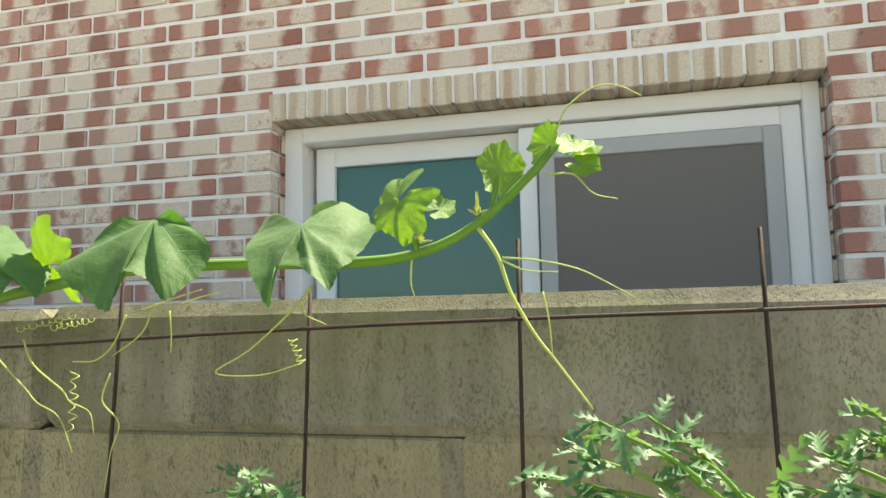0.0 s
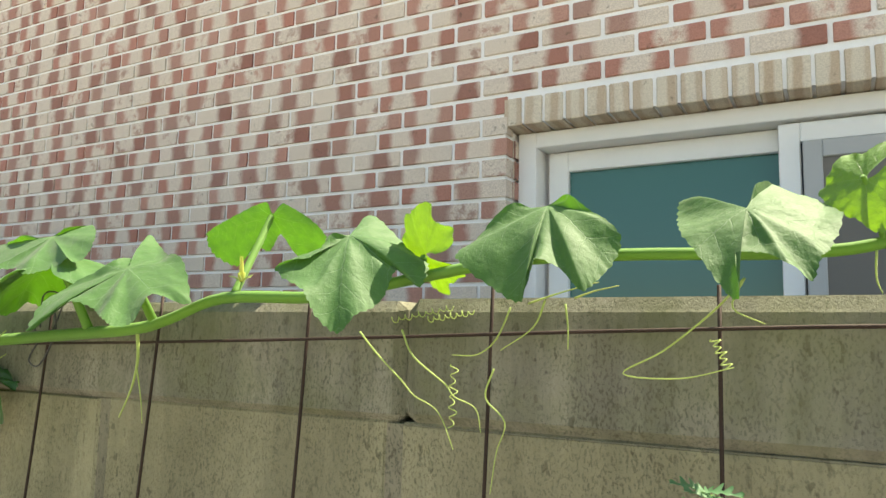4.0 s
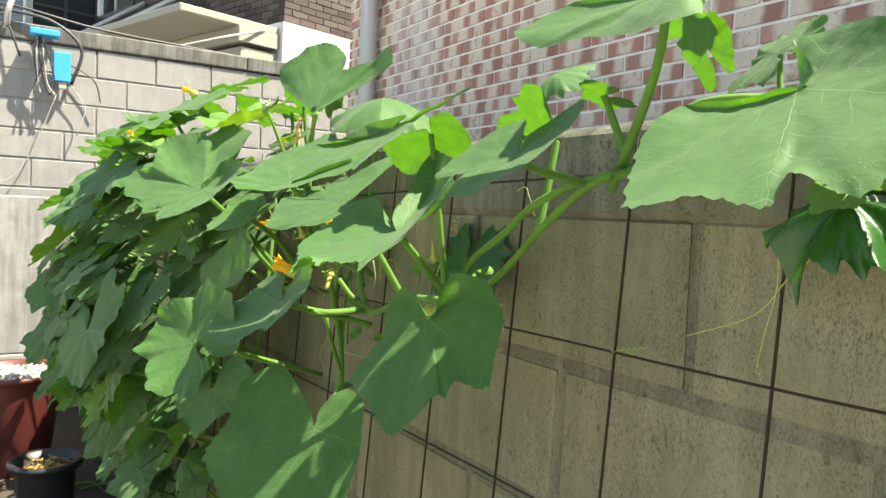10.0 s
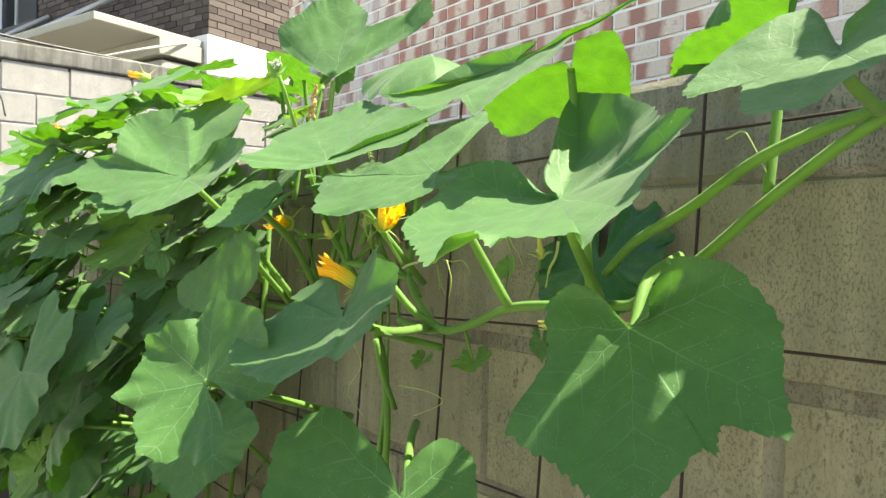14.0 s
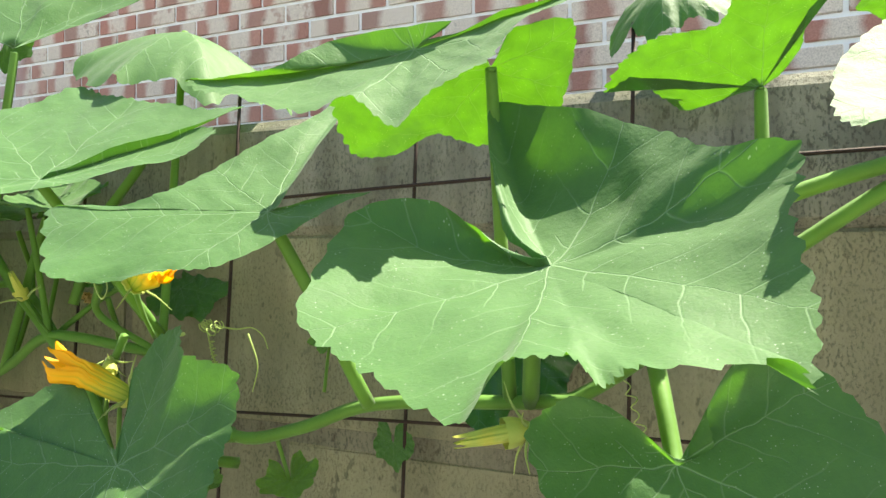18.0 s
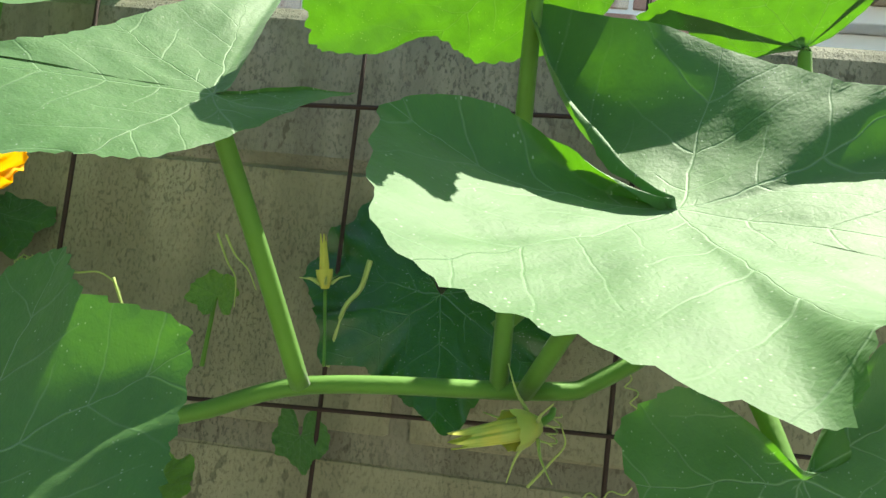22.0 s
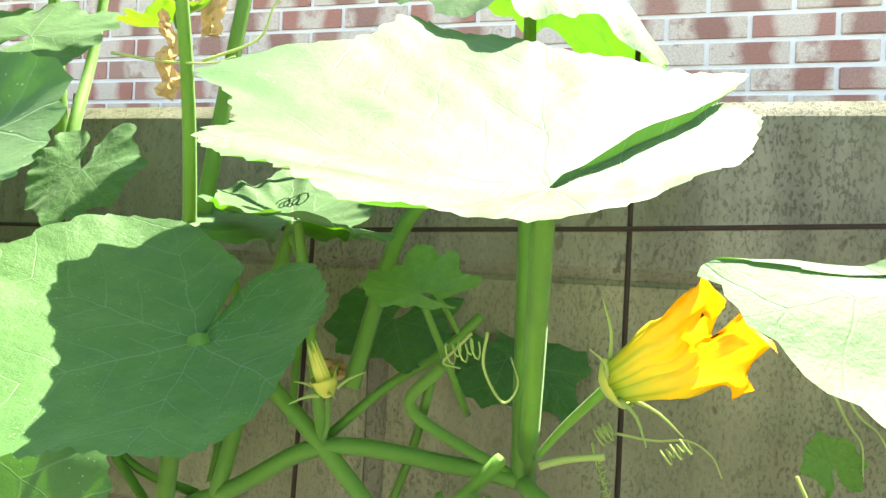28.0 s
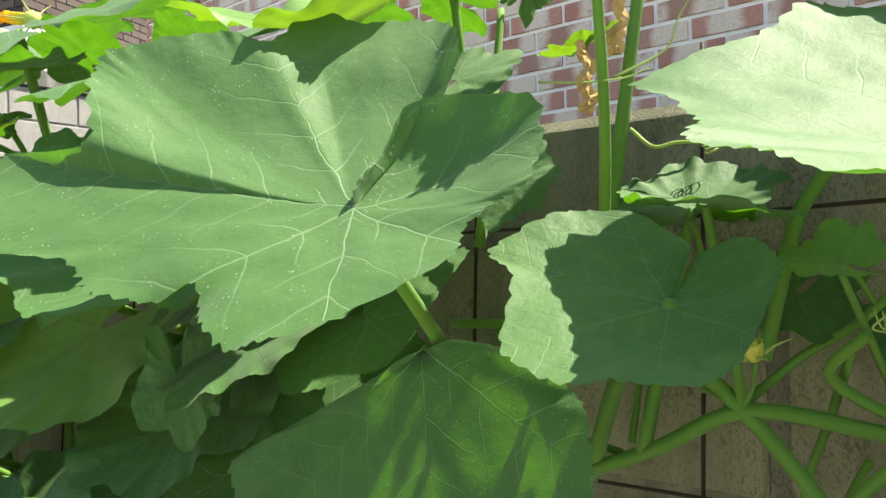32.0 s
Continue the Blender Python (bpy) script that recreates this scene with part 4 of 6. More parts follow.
leaf(MIDDLE, FLAT[1], (-1.381, 0.530, 1.504), (0.915, -0.401, -0.027), (0.344, 0.744, 0.573), 0.075, 1.00)
leaf(MIDDLE, FLAT[0], (-1.270, 0.553, 1.420), (-0.732, 0.574, 0.367), (-0.232, -0.716, 0.658), 0.054, 0.95, (-1.250, 0.540, 1.330), (0.000, 0.000, 0.000), 0.0030)
leaf(MIDDLE, FLAT[1], (-1.359, 0.563, 1.441), (-0.348, -0.317, 0.882), (0.266, 0.869, 0.417), 0.045, 0.98)
shaped_leaf(MIDDLE, (-1.717, 0.451, 1.368), (-0.763, 0.450, -0.464), (-0.179, 0.541, 0.821), 0.075, [(-100, 0.20, 0.02), (-52, 1.42, 0.00), (-37, 1.62, 0.01), (-19, 1.75, -0.09), (-12, 1.34, -0.17), (-0, 0.95, -0.01), (25, 0.98, -0.01), (54, 0.84, -0.03), (80, 0.85, -0.00), (122, 0.73, 0.09), (160, 0.84, 0.03), (-170, 0.47, 0.03)], 79, (-1.715, 0.484, 1.140), (0.000, 0.000, 0.000), 0.0045)
shaped_leaf(MIDDLE, (-1.755, 0.410, 1.375), (-0.850, -0.394, -0.350), (0.050, -0.721, 0.691), 0.085, [(176, 0.34, 0.11), (78, 0.11, 0.15), (22, 0.63, 0.20), (2, 1.06, 0.24), (10, 1.72, 0.26), (0, 1.52, 0.24), (-35, 1.12, 0.19), (-48, 0.83, 0.14), (-73, 1.13, 0.11), (-88, 0.80, 0.10), (-114, 0.87, 0.09), (-152, 0.81, 0.08), (-174, 1.63, 0.08), (-176, 1.54, 0.08), (-173, 0.88, 0.09)], 80)
shaped_leaf(MIDDLE, (-1.552, 0.535, 1.358), (-0.741, -0.538, 0.403), (0.000, 0.600, 0.800), 0.066, [(-96, 0.23, -0.00), (-86, 0.59, 0.00), (-73, 0.98, -0.00), (-78, 1.49, 0.00), (-62, 1.46, -0.00), (-46, 1.16, -0.00), (-39, 1.24, -0.01), (-26, 0.94, -0.01), (-0, 1.21, -0.02), (17, 1.42, -0.02), (36, 1.60, -0.04), (27, 1.30, -0.03), (42, 0.99, -0.02), (58, 0.83, -0.01), (59, 0.39, -0.01), (-23, 0.15, 0.00)], 81, (-1.550, 0.510, 1.245), (0.000, 0.000, 0.000), 0.0045)
leaf(MIDDLE, DROOPED[0], (-1.621, 0.580, 1.455), (-0.004, -0.860, -0.510), (-0.100, -0.507, 0.856), 0.055, 0.92)
shaped_leaf(MIDDLE, (-1.440, 0.388, 1.320), (-0.871, -0.410, -0.270), (0.050, -0.621, 0.782), 0.070, [(85, 1.03, 0.15), (33, 1.10, 0.16), (0, 1.33, 0.15), (-7, 1.24, 0.11), (11, 0.84, 0.07), (-40, 1.15, 0.05), (-51, 1.04, 0.03), (-66, 0.95, 0.02), (-99, 0.59, 0.02), (171, 0.65, 0.03), (135, 1.24, 0.04), (121, 1.43, 0.07), (109, 0.41, 0.11)], 83, (-1.460, 0.500, 1.300), (0.000, -0.020, 0.000), 0.0045)
leaf(MIDDLE, FLAT[1], (-1.456, 0.519, 1.399), (-0.991, -0.027, 0.133), (0.105, 0.465, 0.879), 0.037, 0.81, (-1.420, 0.530, 1.310), (0.000, 0.000, 0.000), 0.0045)
shaped_leaf(MIDDLE, (-1.652, 0.368, 1.237), (0.155, -0.893, -0.424), (-0.064, -0.437, 0.897), 0.113, [(93, 0.18, 0.08), (119, 0.65, 0.29), (102, 1.04, 0.33), (58, 1.17, 0.18), (33, 1.13, 0.12), (7, 1.32, 0.11), (0, 1.16, 0.22), (-10, 1.20, 0.24), (-14, 1.24, 0.14), (-20, 1.23, 0.16), (-38, 1.37, 0.09), (-38, 1.45, 0.03), (-53, 1.24, 0.11), (-75, 1.04, 0.20), (-96, 1.12, 0.38), (-110, 0.85, 0.38), (-145, 0.88, 0.40), (163, 1.24, 0.56), (135, 0.35, 0.16), (120, 0.14, 0.06)], 85, (-1.700, 0.484, 1.140), (0.000, -0.010, 0.010), 0.0050)
shaped_leaf(MIDDLE, (-1.858, 0.395, 1.273), (-0.860, 0.235, 0.453), (0.254, -0.573, 0.779), 0.093, [(90, 0.15, 0.05), (57, 1.82, 0.06), (45, 1.21, 0.05), (0, 0.76, 0.04), (-35, 0.86, 0.02), (-46, 1.22, 0.00), (-44, 1.66, -0.02), (-75, 1.52, -0.02), (-88, 1.12, -0.01), (-99, 0.87, 0.01), (-119, 0.69, 0.02), (174, 0.35, 0.03), (117, 0.77, 0.04)], 86, (-1.825, 0.475, 1.130), (0.000, 0.000, 0.000), 0.0050)
shaped_leaf(MIDDLE, (-1.899, 0.308, 1.118), (0.089, 0.614, 0.784), (-0.016, -0.786, 0.618), 0.094, [(-29, 0.70, 0.04), (-16, 0.90, 0.08), (-0, 0.94, 0.15), (21, 0.76, 0.22), (47, 0.98, 0.21), (72, 0.86, 0.08), (93, 0.92, 0.16), (122, 0.90, 0.14), (136, 0.72, 0.17), (-180, 1.02, 0.21), (-132, 1.59, 0.32), (-112, 1.56, 0.31), (-107, 1.42, 0.19), (-91, 1.02, 0.13), (-90, 1.33, 0.07), (-69, 1.04, 0.07), (-59, 0.83, 0.02), (-61, 0.51, 0.01)], 87, (-1.985, 0.485, 1.090), (0.000, 0.000, -0.010), 0.0050)
shaped_leaf(MIDDLE, (-1.590, 0.382, 1.135), (0.413, -0.412, -0.812), (0.175, -0.840, 0.514), 0.094, [(148, 0.47, 0.08), (137, 0.67, 0.11), (118, 0.84, 0.01), (79, 0.77, 0.02), (56, 1.32, 0.03), (29, 1.26, 0.11), (12, 1.44, 0.12), (0, 1.57, 0.14), (-23, 1.23, 0.09), (-27, 1.29, 0.06), (-35, 1.13, 0.02), (-45, 1.48, -0.07), (-59, 1.25, -0.08), (-83, 1.14, -0.07), (-111, 0.95, 0.07), (-129, 0.66, 0.23), (-132, 0.33, 0.15), (-96, 0.20, 0.09)], 88, (-1.620, 0.490, 1.190), (0.000, -0.010, 0.010), 0.0050)
shaped_leaf(MIDDLE, (-1.835, 0.344, 0.937), (0.700, -0.078, -0.710), (0.439, -0.736, 0.514), 0.122, [(175, 0.43, -0.00), (164, 1.14, 0.00), (141, 1.40, 0.01), (118, 1.33, 0.01), (101, 1.59, 0.01), (83, 1.41, 0.00), (48, 1.39, -0.00), (18, 1.37, -0.01), (-0, 1.17, -0.02), (-23, 0.84, -0.01), (-42, 0.72, -0.00), (-92, 0.68, 0.01), (-110, 0.66, 0.01), (-128, 0.59, -0.01), (-156, 0.28, -0.01)], 89, (-2.030, 0.500, 0.955), (0.000, 0.000, 0.020), 0.0050)
leaf(MIDDLE, CRUMPLED, (-1.758, 0.546, 1.185), (0.093, -0.418, -0.904), (0.057, -0.904, 0.424), 0.087, 1.03)
leaf(MIDDLE, FLAT[3], (-1.840, 0.542, 1.084), (0.144, -0.194, -0.970), (0.069, -0.976, 0.205), 0.022, 0.88)
leaf(MIDDLE, FLAT[1], (-2.099, 0.564, 1.210), (0.632, -0.497, -0.594), (0.121, -0.694, 0.709), 0.041, 0.96)
leaf(MIDDLE, FRESH[0], (-1.920, 0.506, 1.052), (0.664, -0.628, -0.406), (0.066, -0.491, 0.869), 0.027, 0.97, (-1.930, 0.500, 1.090), (0.000, 0.000, 0.000), 0.0018)
leaf(MIDDLE, FRESH[1], (-1.989, 0.480, 1.047), (0.309, -0.795, -0.522), (0.063, -0.531, 0.845), 0.019, 0.94)
leaf(MIDDLE, FRESH[2], (-1.912, 0.554, 1.168), (-0.293, 0.308, 0.905), (0.105, -0.930, 0.351), 0.018, 0.96, (-1.915, 0.550, 1.120), (0.000, 0.000, 0.000), 0.0015)
shaped_leaf(LOWER, (-2.053, 0.370, 1.300), (-0.894, -0.448, 0.009), (0.268, -0.517, 0.813), 0.114, [(142, 0.24, 0.05), (143, 1.16, 0.11), (140, 1.53, 0.09), (129, 1.26, 0.09), (108, 1.19, 0.07), (91, 1.29, 0.06), (80, 1.55, 0.03), (62, 1.27, 0.04), (32, 1.38, -0.01), (20, 1.09, 0.03), (0, 0.98, 0.16), (-10, 1.07, 0.19), (-20, 0.90, 0.17), (-32, 0.78, 0.14), (-36, 0.52, 0.10), (-67, 0.33, 0.07), (-162, 0.31, 0.06), (163, 0.85, 0.07), (151, 1.19, 0.07), (143, 1.11, 0.07)], 96, (-2.080, 0.545, 1.140), (0.000, 0.000, 0.000), 0.0047)
shaped_leaf(LOWER, (-2.316, 0.284, 1.288), (-0.918, -0.383, 0.103), (0.319, -0.558, 0.767), 0.124, [(97, 0.18, 0.08), (111, 0.49, 0.22), (108, 0.87, 0.29), (94, 1.25, 0.28), (76, 1.40, 0.23), (62, 1.70, 0.24), (51, 1.30, 0.29), (42, 1.45, 0.34), (25, 1.73, 0.34), (18, 1.61, 0.30), (3, 1.27, 0.23), (0, 1.74, 0.16), (-9, 1.71, 0.10), (-20, 1.52, 0.05), (-27, 1.14, 0.03), (-38, 1.06, 0.01), (-49, 0.84, 0.00), (-52, 0.69, -0.00), (-66, 0.78, -0.00), (-82, 0.85, 0.00), (-93, 0.76, 0.02), (-144, 0.62, 0.04), (-164, 0.54, 0.07), (-176, 0.62, 0.13), (178, 0.74, 0.20), (148, 0.83, 0.24), (123, 0.64, 0.28), (103, 0.48, 0.22), (106, 0.20, 0.09)], 0, (-2.360, 0.480, 1.100), (0.000, 0.000, 0.010), 0.0047)
shaped_leaf(LOWER, (-2.173, 0.337, 1.239), (-0.966, -0.128, 0.226), (0.260, -0.508, 0.821), 0.059, [(90, 0.33, 0.13), (85, 0.71, 0.09), (56, 1.08, 0.17), (32, 1.37, 0.17), (0, 1.54, 0.10), (-12, 1.21, 0.10), (-52, 1.36, 0.11), (-78, 1.26, 0.17), (-92, 1.12, 0.20), (-119, 1.11, 0.23), (-137, 0.89, 0.19), (173, 0.70, 0.25), (153, 0.77, 0.35), (113, 0.93, 0.16), (95, 0.60, 0.08)], 1, (-2.300, 0.500, 1.100), (0.000, 0.000, 0.020), 0.0050)
shaped_leaf(LOWER, (-2.339, 0.362, 1.205), (0.229, -0.206, -0.951), (0.051, -0.973, 0.223), 0.107, [(78, 0.18, 0.01), (64, 0.59, 0.03), (73, 1.24, 0.05), (72, 1.61, 0.08), (61, 1.64, 0.10), (37, 1.31, 0.06), (0, 1.13, 0.04), (-30, 1.22, 0.02), (-48, 1.26, 0.01), (-63, 1.09, -0.00), (-70, 0.93, -0.00), (-81, 0.58, 0.00), (-97, 0.23, 0.01)], 2, (-2.400, 0.500, 1.080), (0.000, 0.000, 0.000), 0.0050)
shaped_leaf(LOWER, (-2.409, 0.386, 1.218), (-0.574, -0.680, -0.456), (0.153, -0.637, 0.756), 0.063, [(56, 0.77, 0.00), (22, 1.01, -0.00), (0, 1.12, -0.00), (-21, 1.19, 0.00), (-45, 0.88, 0.00), (-89, 0.74, -0.00), (-176, 0.98, 0.00), (169, 1.47, 0.00), (149, 1.27, -0.00), (130, 0.83, -0.00), (105, 0.73, 0.00)], 3)
leaf(LOWER, CUPPED[0], (-2.224, 0.506, 1.291), (-0.412, 0.799, 0.438), (0.095, -0.441, 0.893), 0.065, 0.95, (-2.250, 0.480, 1.130), (0.000, 0.000, 0.000), 0.0045)
leaf(LOWER, FLAT[2], (-2.337, 0.459, 1.315), (0.094, -0.578, -0.811), (0.079, -0.807, 0.585), 0.043, 0.88)
leaf(LOWER, BROAD[3], (-2.524, 0.311, 1.178), (0.381, -0.120, -0.917), (0.542, -0.775, 0.327), 0.049, 0.73)
leaf(LOWER, FLAT[3], (-2.657, 0.333, 1.047), (-0.204, -0.546, -0.813), (0.347, -0.817, 0.461), 0.072, 0.99)
leaf(LOWER, FRESH[0], (-2.131, 0.473, 1.254), (-0.955, 0.198, 0.220), (0.095, -0.497, 0.862), 0.032, 0.98, (-2.115, 0.530, 1.180), (0.000, 0.000, 0.000), 0.0020)
leaf(LOWER, FLAT[0], (-2.168, 0.541, 1.233), (-0.401, -0.776, -0.487), (0.091, -0.563, 0.822), 0.045, 0.99)
leaf(LOWER, FLAT[1], (-2.079, 0.565, 1.206), (0.671, -0.400, -0.624), (0.129, -0.766, 0.630), 0.036, 0.93)
leaf(LOWER, FLAT[2], (-2.200, 0.467, 1.291), (0.700, -0.713, -0.023), (0.117, 0.083, 0.990), 0.058, 0.94, (-2.185, 0.480, 1.165), (0.000, 0.000, 0.000), 0.0030)
shaped_leaf(LOWER, (-2.243, 0.480, 1.452), (-0.898, -0.133, 0.419), (0.394, -0.665, 0.634), 0.141, [(45, 0.37, -0.06), (31, 0.50, -0.07), (23, 0.55, -0.05), (4, 0.71, 0.01), (0, 1.01, 0.06), (5, 1.25, 0.10), (9, 1.32, 0.17), (21, 1.28, 0.19), (29, 1.35, 0.24), (42, 1.36, 0.25), (53, 1.27, 0.15), (65, 1.04, 0.11), (72, 0.81, 0.10), (90, 1.12, 0.11), (97, 1.42, 0.21), (109, 1.30, 0.11), (99, 0.94, 0.02), (92, 0.41, -0.03)], 12, (-2.275, 0.480, 1.252), (0.000, 0.000, 0.000), 0.0047)
leaf(LOWER, DROOPED[2], (-2.093, 0.560, 1.473), (0.837, -0.490, -0.245), (0.190, -0.160, 0.969), 0.109, 1.02, (-2.081, 0.520, 1.148), (0.000, 0.000, 0.000), 0.0040)
leaf(LOWER, FRESH[1], (-2.267, 0.443, 1.394), (0.950, -0.155, 0.270), (-0.305, -0.304, 0.902), 0.027, 0.98, (-2.255, 0.430, 1.395), (0.000, 0.000, 0.000), 0.0015)
leaf(LOWER, FLAT[1], (-2.643, 0.607, 1.549), (0.919, -0.188, 0.347), (-0.197, 0.542, 0.817), 0.075, 0.94, (-2.600, 0.570, 1.330), (0.000, 0.000, 0.000), 0.0045)
leaf(LOWER, FLAT[2], (-2.439, 0.533, 1.488), (-0.710, -0.542, 0.450), (0.110, 0.546, 0.830), 0.044, 0.97, (-2.430, 0.550, 1.300), (0.000, 0.000, 0.000), 0.0045)
leaf(LOWER, FLAT[0], (-2.385, 0.567, 1.502), (0.245, 0.279, 0.929), (-0.966, 0.146, 0.211), 0.038, 0.90)
leaf(LOWER, FLAT[3], (-2.585, 0.556, 1.492), (-0.420, -0.896, 0.145), (-0.209, 0.251, 0.945), 0.044, 1.05, (-2.520, 0.550, 1.300), (0.000, 0.000, 0.000), 0.0045)
leaf(LOWER, FLAT[0], (-2.976, 0.475, 1.516), (-0.476, -0.791, 0.384), (-0.061, 0.465, 0.883), 0.093, 0.99, (-2.720, 0.500, 1.250), (0.000, 0.000, 0.000), 0.0045)
leaf(LOWER, FLAT[1], (-2.856, 0.542, 1.525), (0.947, -0.174, 0.271), (-0.106, 0.626, 0.772), 0.076, 0.93)
leaf(LOWER, BROAD[0], (-3.056, 0.548, 1.615), (0.553, -0.815, -0.172), (-0.113, -0.278, 0.954), 0.107, 0.99)
leaf(LOWER, BROAD[1], (-2.398, 0.479, 1.402), (0.607, 0.619, 0.498), (0.123, -0.692, 0.711), 0.055, 0.95)
leaf(LOWER, FLAT[2], (-2.550, 0.435, 1.457), (-0.781, 0.536, 0.319), (-0.053, -0.566, 0.822), 0.056, 0.91)
leaf(MASS, FLAT[3], (-2.810, 0.315, 1.491), (-0.988, -0.021, 0.155), (0.148, -0.452, 0.880), 0.168, 1.00, (-3.100, 0.500, 1.300), (0.000, 0.000, 0.000), 0.0050)
leaf(MASS, BROAD[2], (-2.590, 0.375, 1.442), (-0.958, 0.195, 0.211), (0.102, -0.457, 0.884), 0.144, 1.00)
leaf(MASS, BROAD[1], (-3.349, 0.221, 1.115), (-0.622, -0.681, -0.386), (0.188, -0.609, 0.771), 0.233, 0.94)
leaf(MASS, FLAT[2], (-2.840, 0.323, 1.242), (0.863, -0.438, -0.252), (-0.002, -0.501, 0.865), 0.153, 1.03)
leaf(MASS, BROAD[3], (-2.481, 0.376, 1.125), (0.797, -0.297, -0.526), (0.167, -0.729, 0.664), 0.124, 1.10)
leaf(MASS, BROAD[0], (-2.809, 0.290, 0.967), (0.629, -0.278, -0.726), (0.200, -0.844, 0.497), 0.135, 1.11)
leaf(MASS, CUPPED[2], (-2.057, 0.222, 1.035), (-0.837, -0.268, 0.477), (0.480, -0.778, 0.405), 0.106, 0.97, (-2.200, 0.500, 0.930), (0.000, 0.000, 0.000), 0.0045)
leaf(MASS, BROAD[2], (-2.395, 0.333, 0.870), (0.392, -0.350, -0.851), (0.299, -0.826, 0.477), 0.093, 1.29)
leaf(MASS, FLAT[1], (-3.006, 0.229, 0.646), (-0.328, -0.582, -0.744), (0.256, -0.813, 0.523), 0.129, 0.97)
leaf(MASS, FLAT[0], (-2.653, 0.237, 0.629), (-0.340, -0.750, -0.568), (0.173, -0.643, 0.746), 0.101, 0.85)
leaf(MASS, FLAT[3], (-3.242, 0.095, 0.883), (-0.783, -0.576, -0.237), (0.337, -0.712, 0.616), 0.143, 0.84)
leaf(MASS, BROAD[1], (-2.685, 0.123, 0.959), (0.718, -0.193, -0.668), (0.163, -0.888, 0.431), 0.134, 1.05)

# the mass further on: broad leaves laid like shingles over the bulge of the plant
def bulge(x, z):
    """How far the foliage stands out from the wall at a place along it."""
    s = min(1.0, max(0.0, (-2.15 - x) / 0.7))
    e = min(1.0, max(0.0, (x + 4.35) / 0.6))
    round_z = 1.0 - abs((z - 0.98) / 0.62) ** 2.2
    return 0.50 - (0.10 + 0.28 * max(0.0, round_z)) * s * (0.55 + 0.45 * e)


r = rng(77)
for k in range(210):
    x = -2.45 - 1.75 * r.random() ** 0.9
    z = r.uniform(0.30, 1.50) if x < -2.8 else r.uniform(0.60, 1.46)
    y = bulge(x, z) + r.uniform(-0.03, 0.10)
    up = 0.5 + 0.6 * max(0.0, (z - 0.9) / 0.5)
    nrm = Vector((r.uniform(-0.45, 0.45), r.uniform(-0.9, -0.5) + 0.35 * max(0, z - 1.1), up)).normalized()
    if z > 1.38 and r.random() < 0.5:
        nrm = Vector((r.uniform(-.3, .3), r.uniform(-.2, .5), 1.0)).normalized()
    tip = Vector((r.uniform(-0.8, 0.35), -0.5, -0.9))
    tip = (tip - nrm * tip.dot(nrm)).normalized()
    size = r.uniform(0.06, 0.125)
    pool = FLAT + BROAD + CUPPED + DROOPED[:2] + FRESH[:1]
    leaf(MASS, pool[r.randrange(len(pool))], (x, y, z), tip, nrm, size, 1.0, (x + r.uniform(-.08, .08), 0.49, z - r.uniform(0.05, 0.18)) if k % 2 else None, (0, 0, 0.01), 0.004)


# ---- tendrils, flowers, buds ----

def coil(plant, a, b, turns, radius):
    """A tendril wound up like a spring between two places."""
    a, b = Vector(a), Vector(b)
    t = (b - a).normalized()
    s = t.orthogonal().normalized()
    u = t.cross(s)
    pts = [a.lerp(b, k / (turns * 8)) + radius * (0.7 + 0.3 * math.sin(k * 0.4)) * (math.cos(k * TAU / 8) * s + math.sin(k * TAU / 8) * u) for k in range(turns * 8 + 1)]
    tube("tendril", pts, 0.0005, TENDRIL, plant, 5, 1)


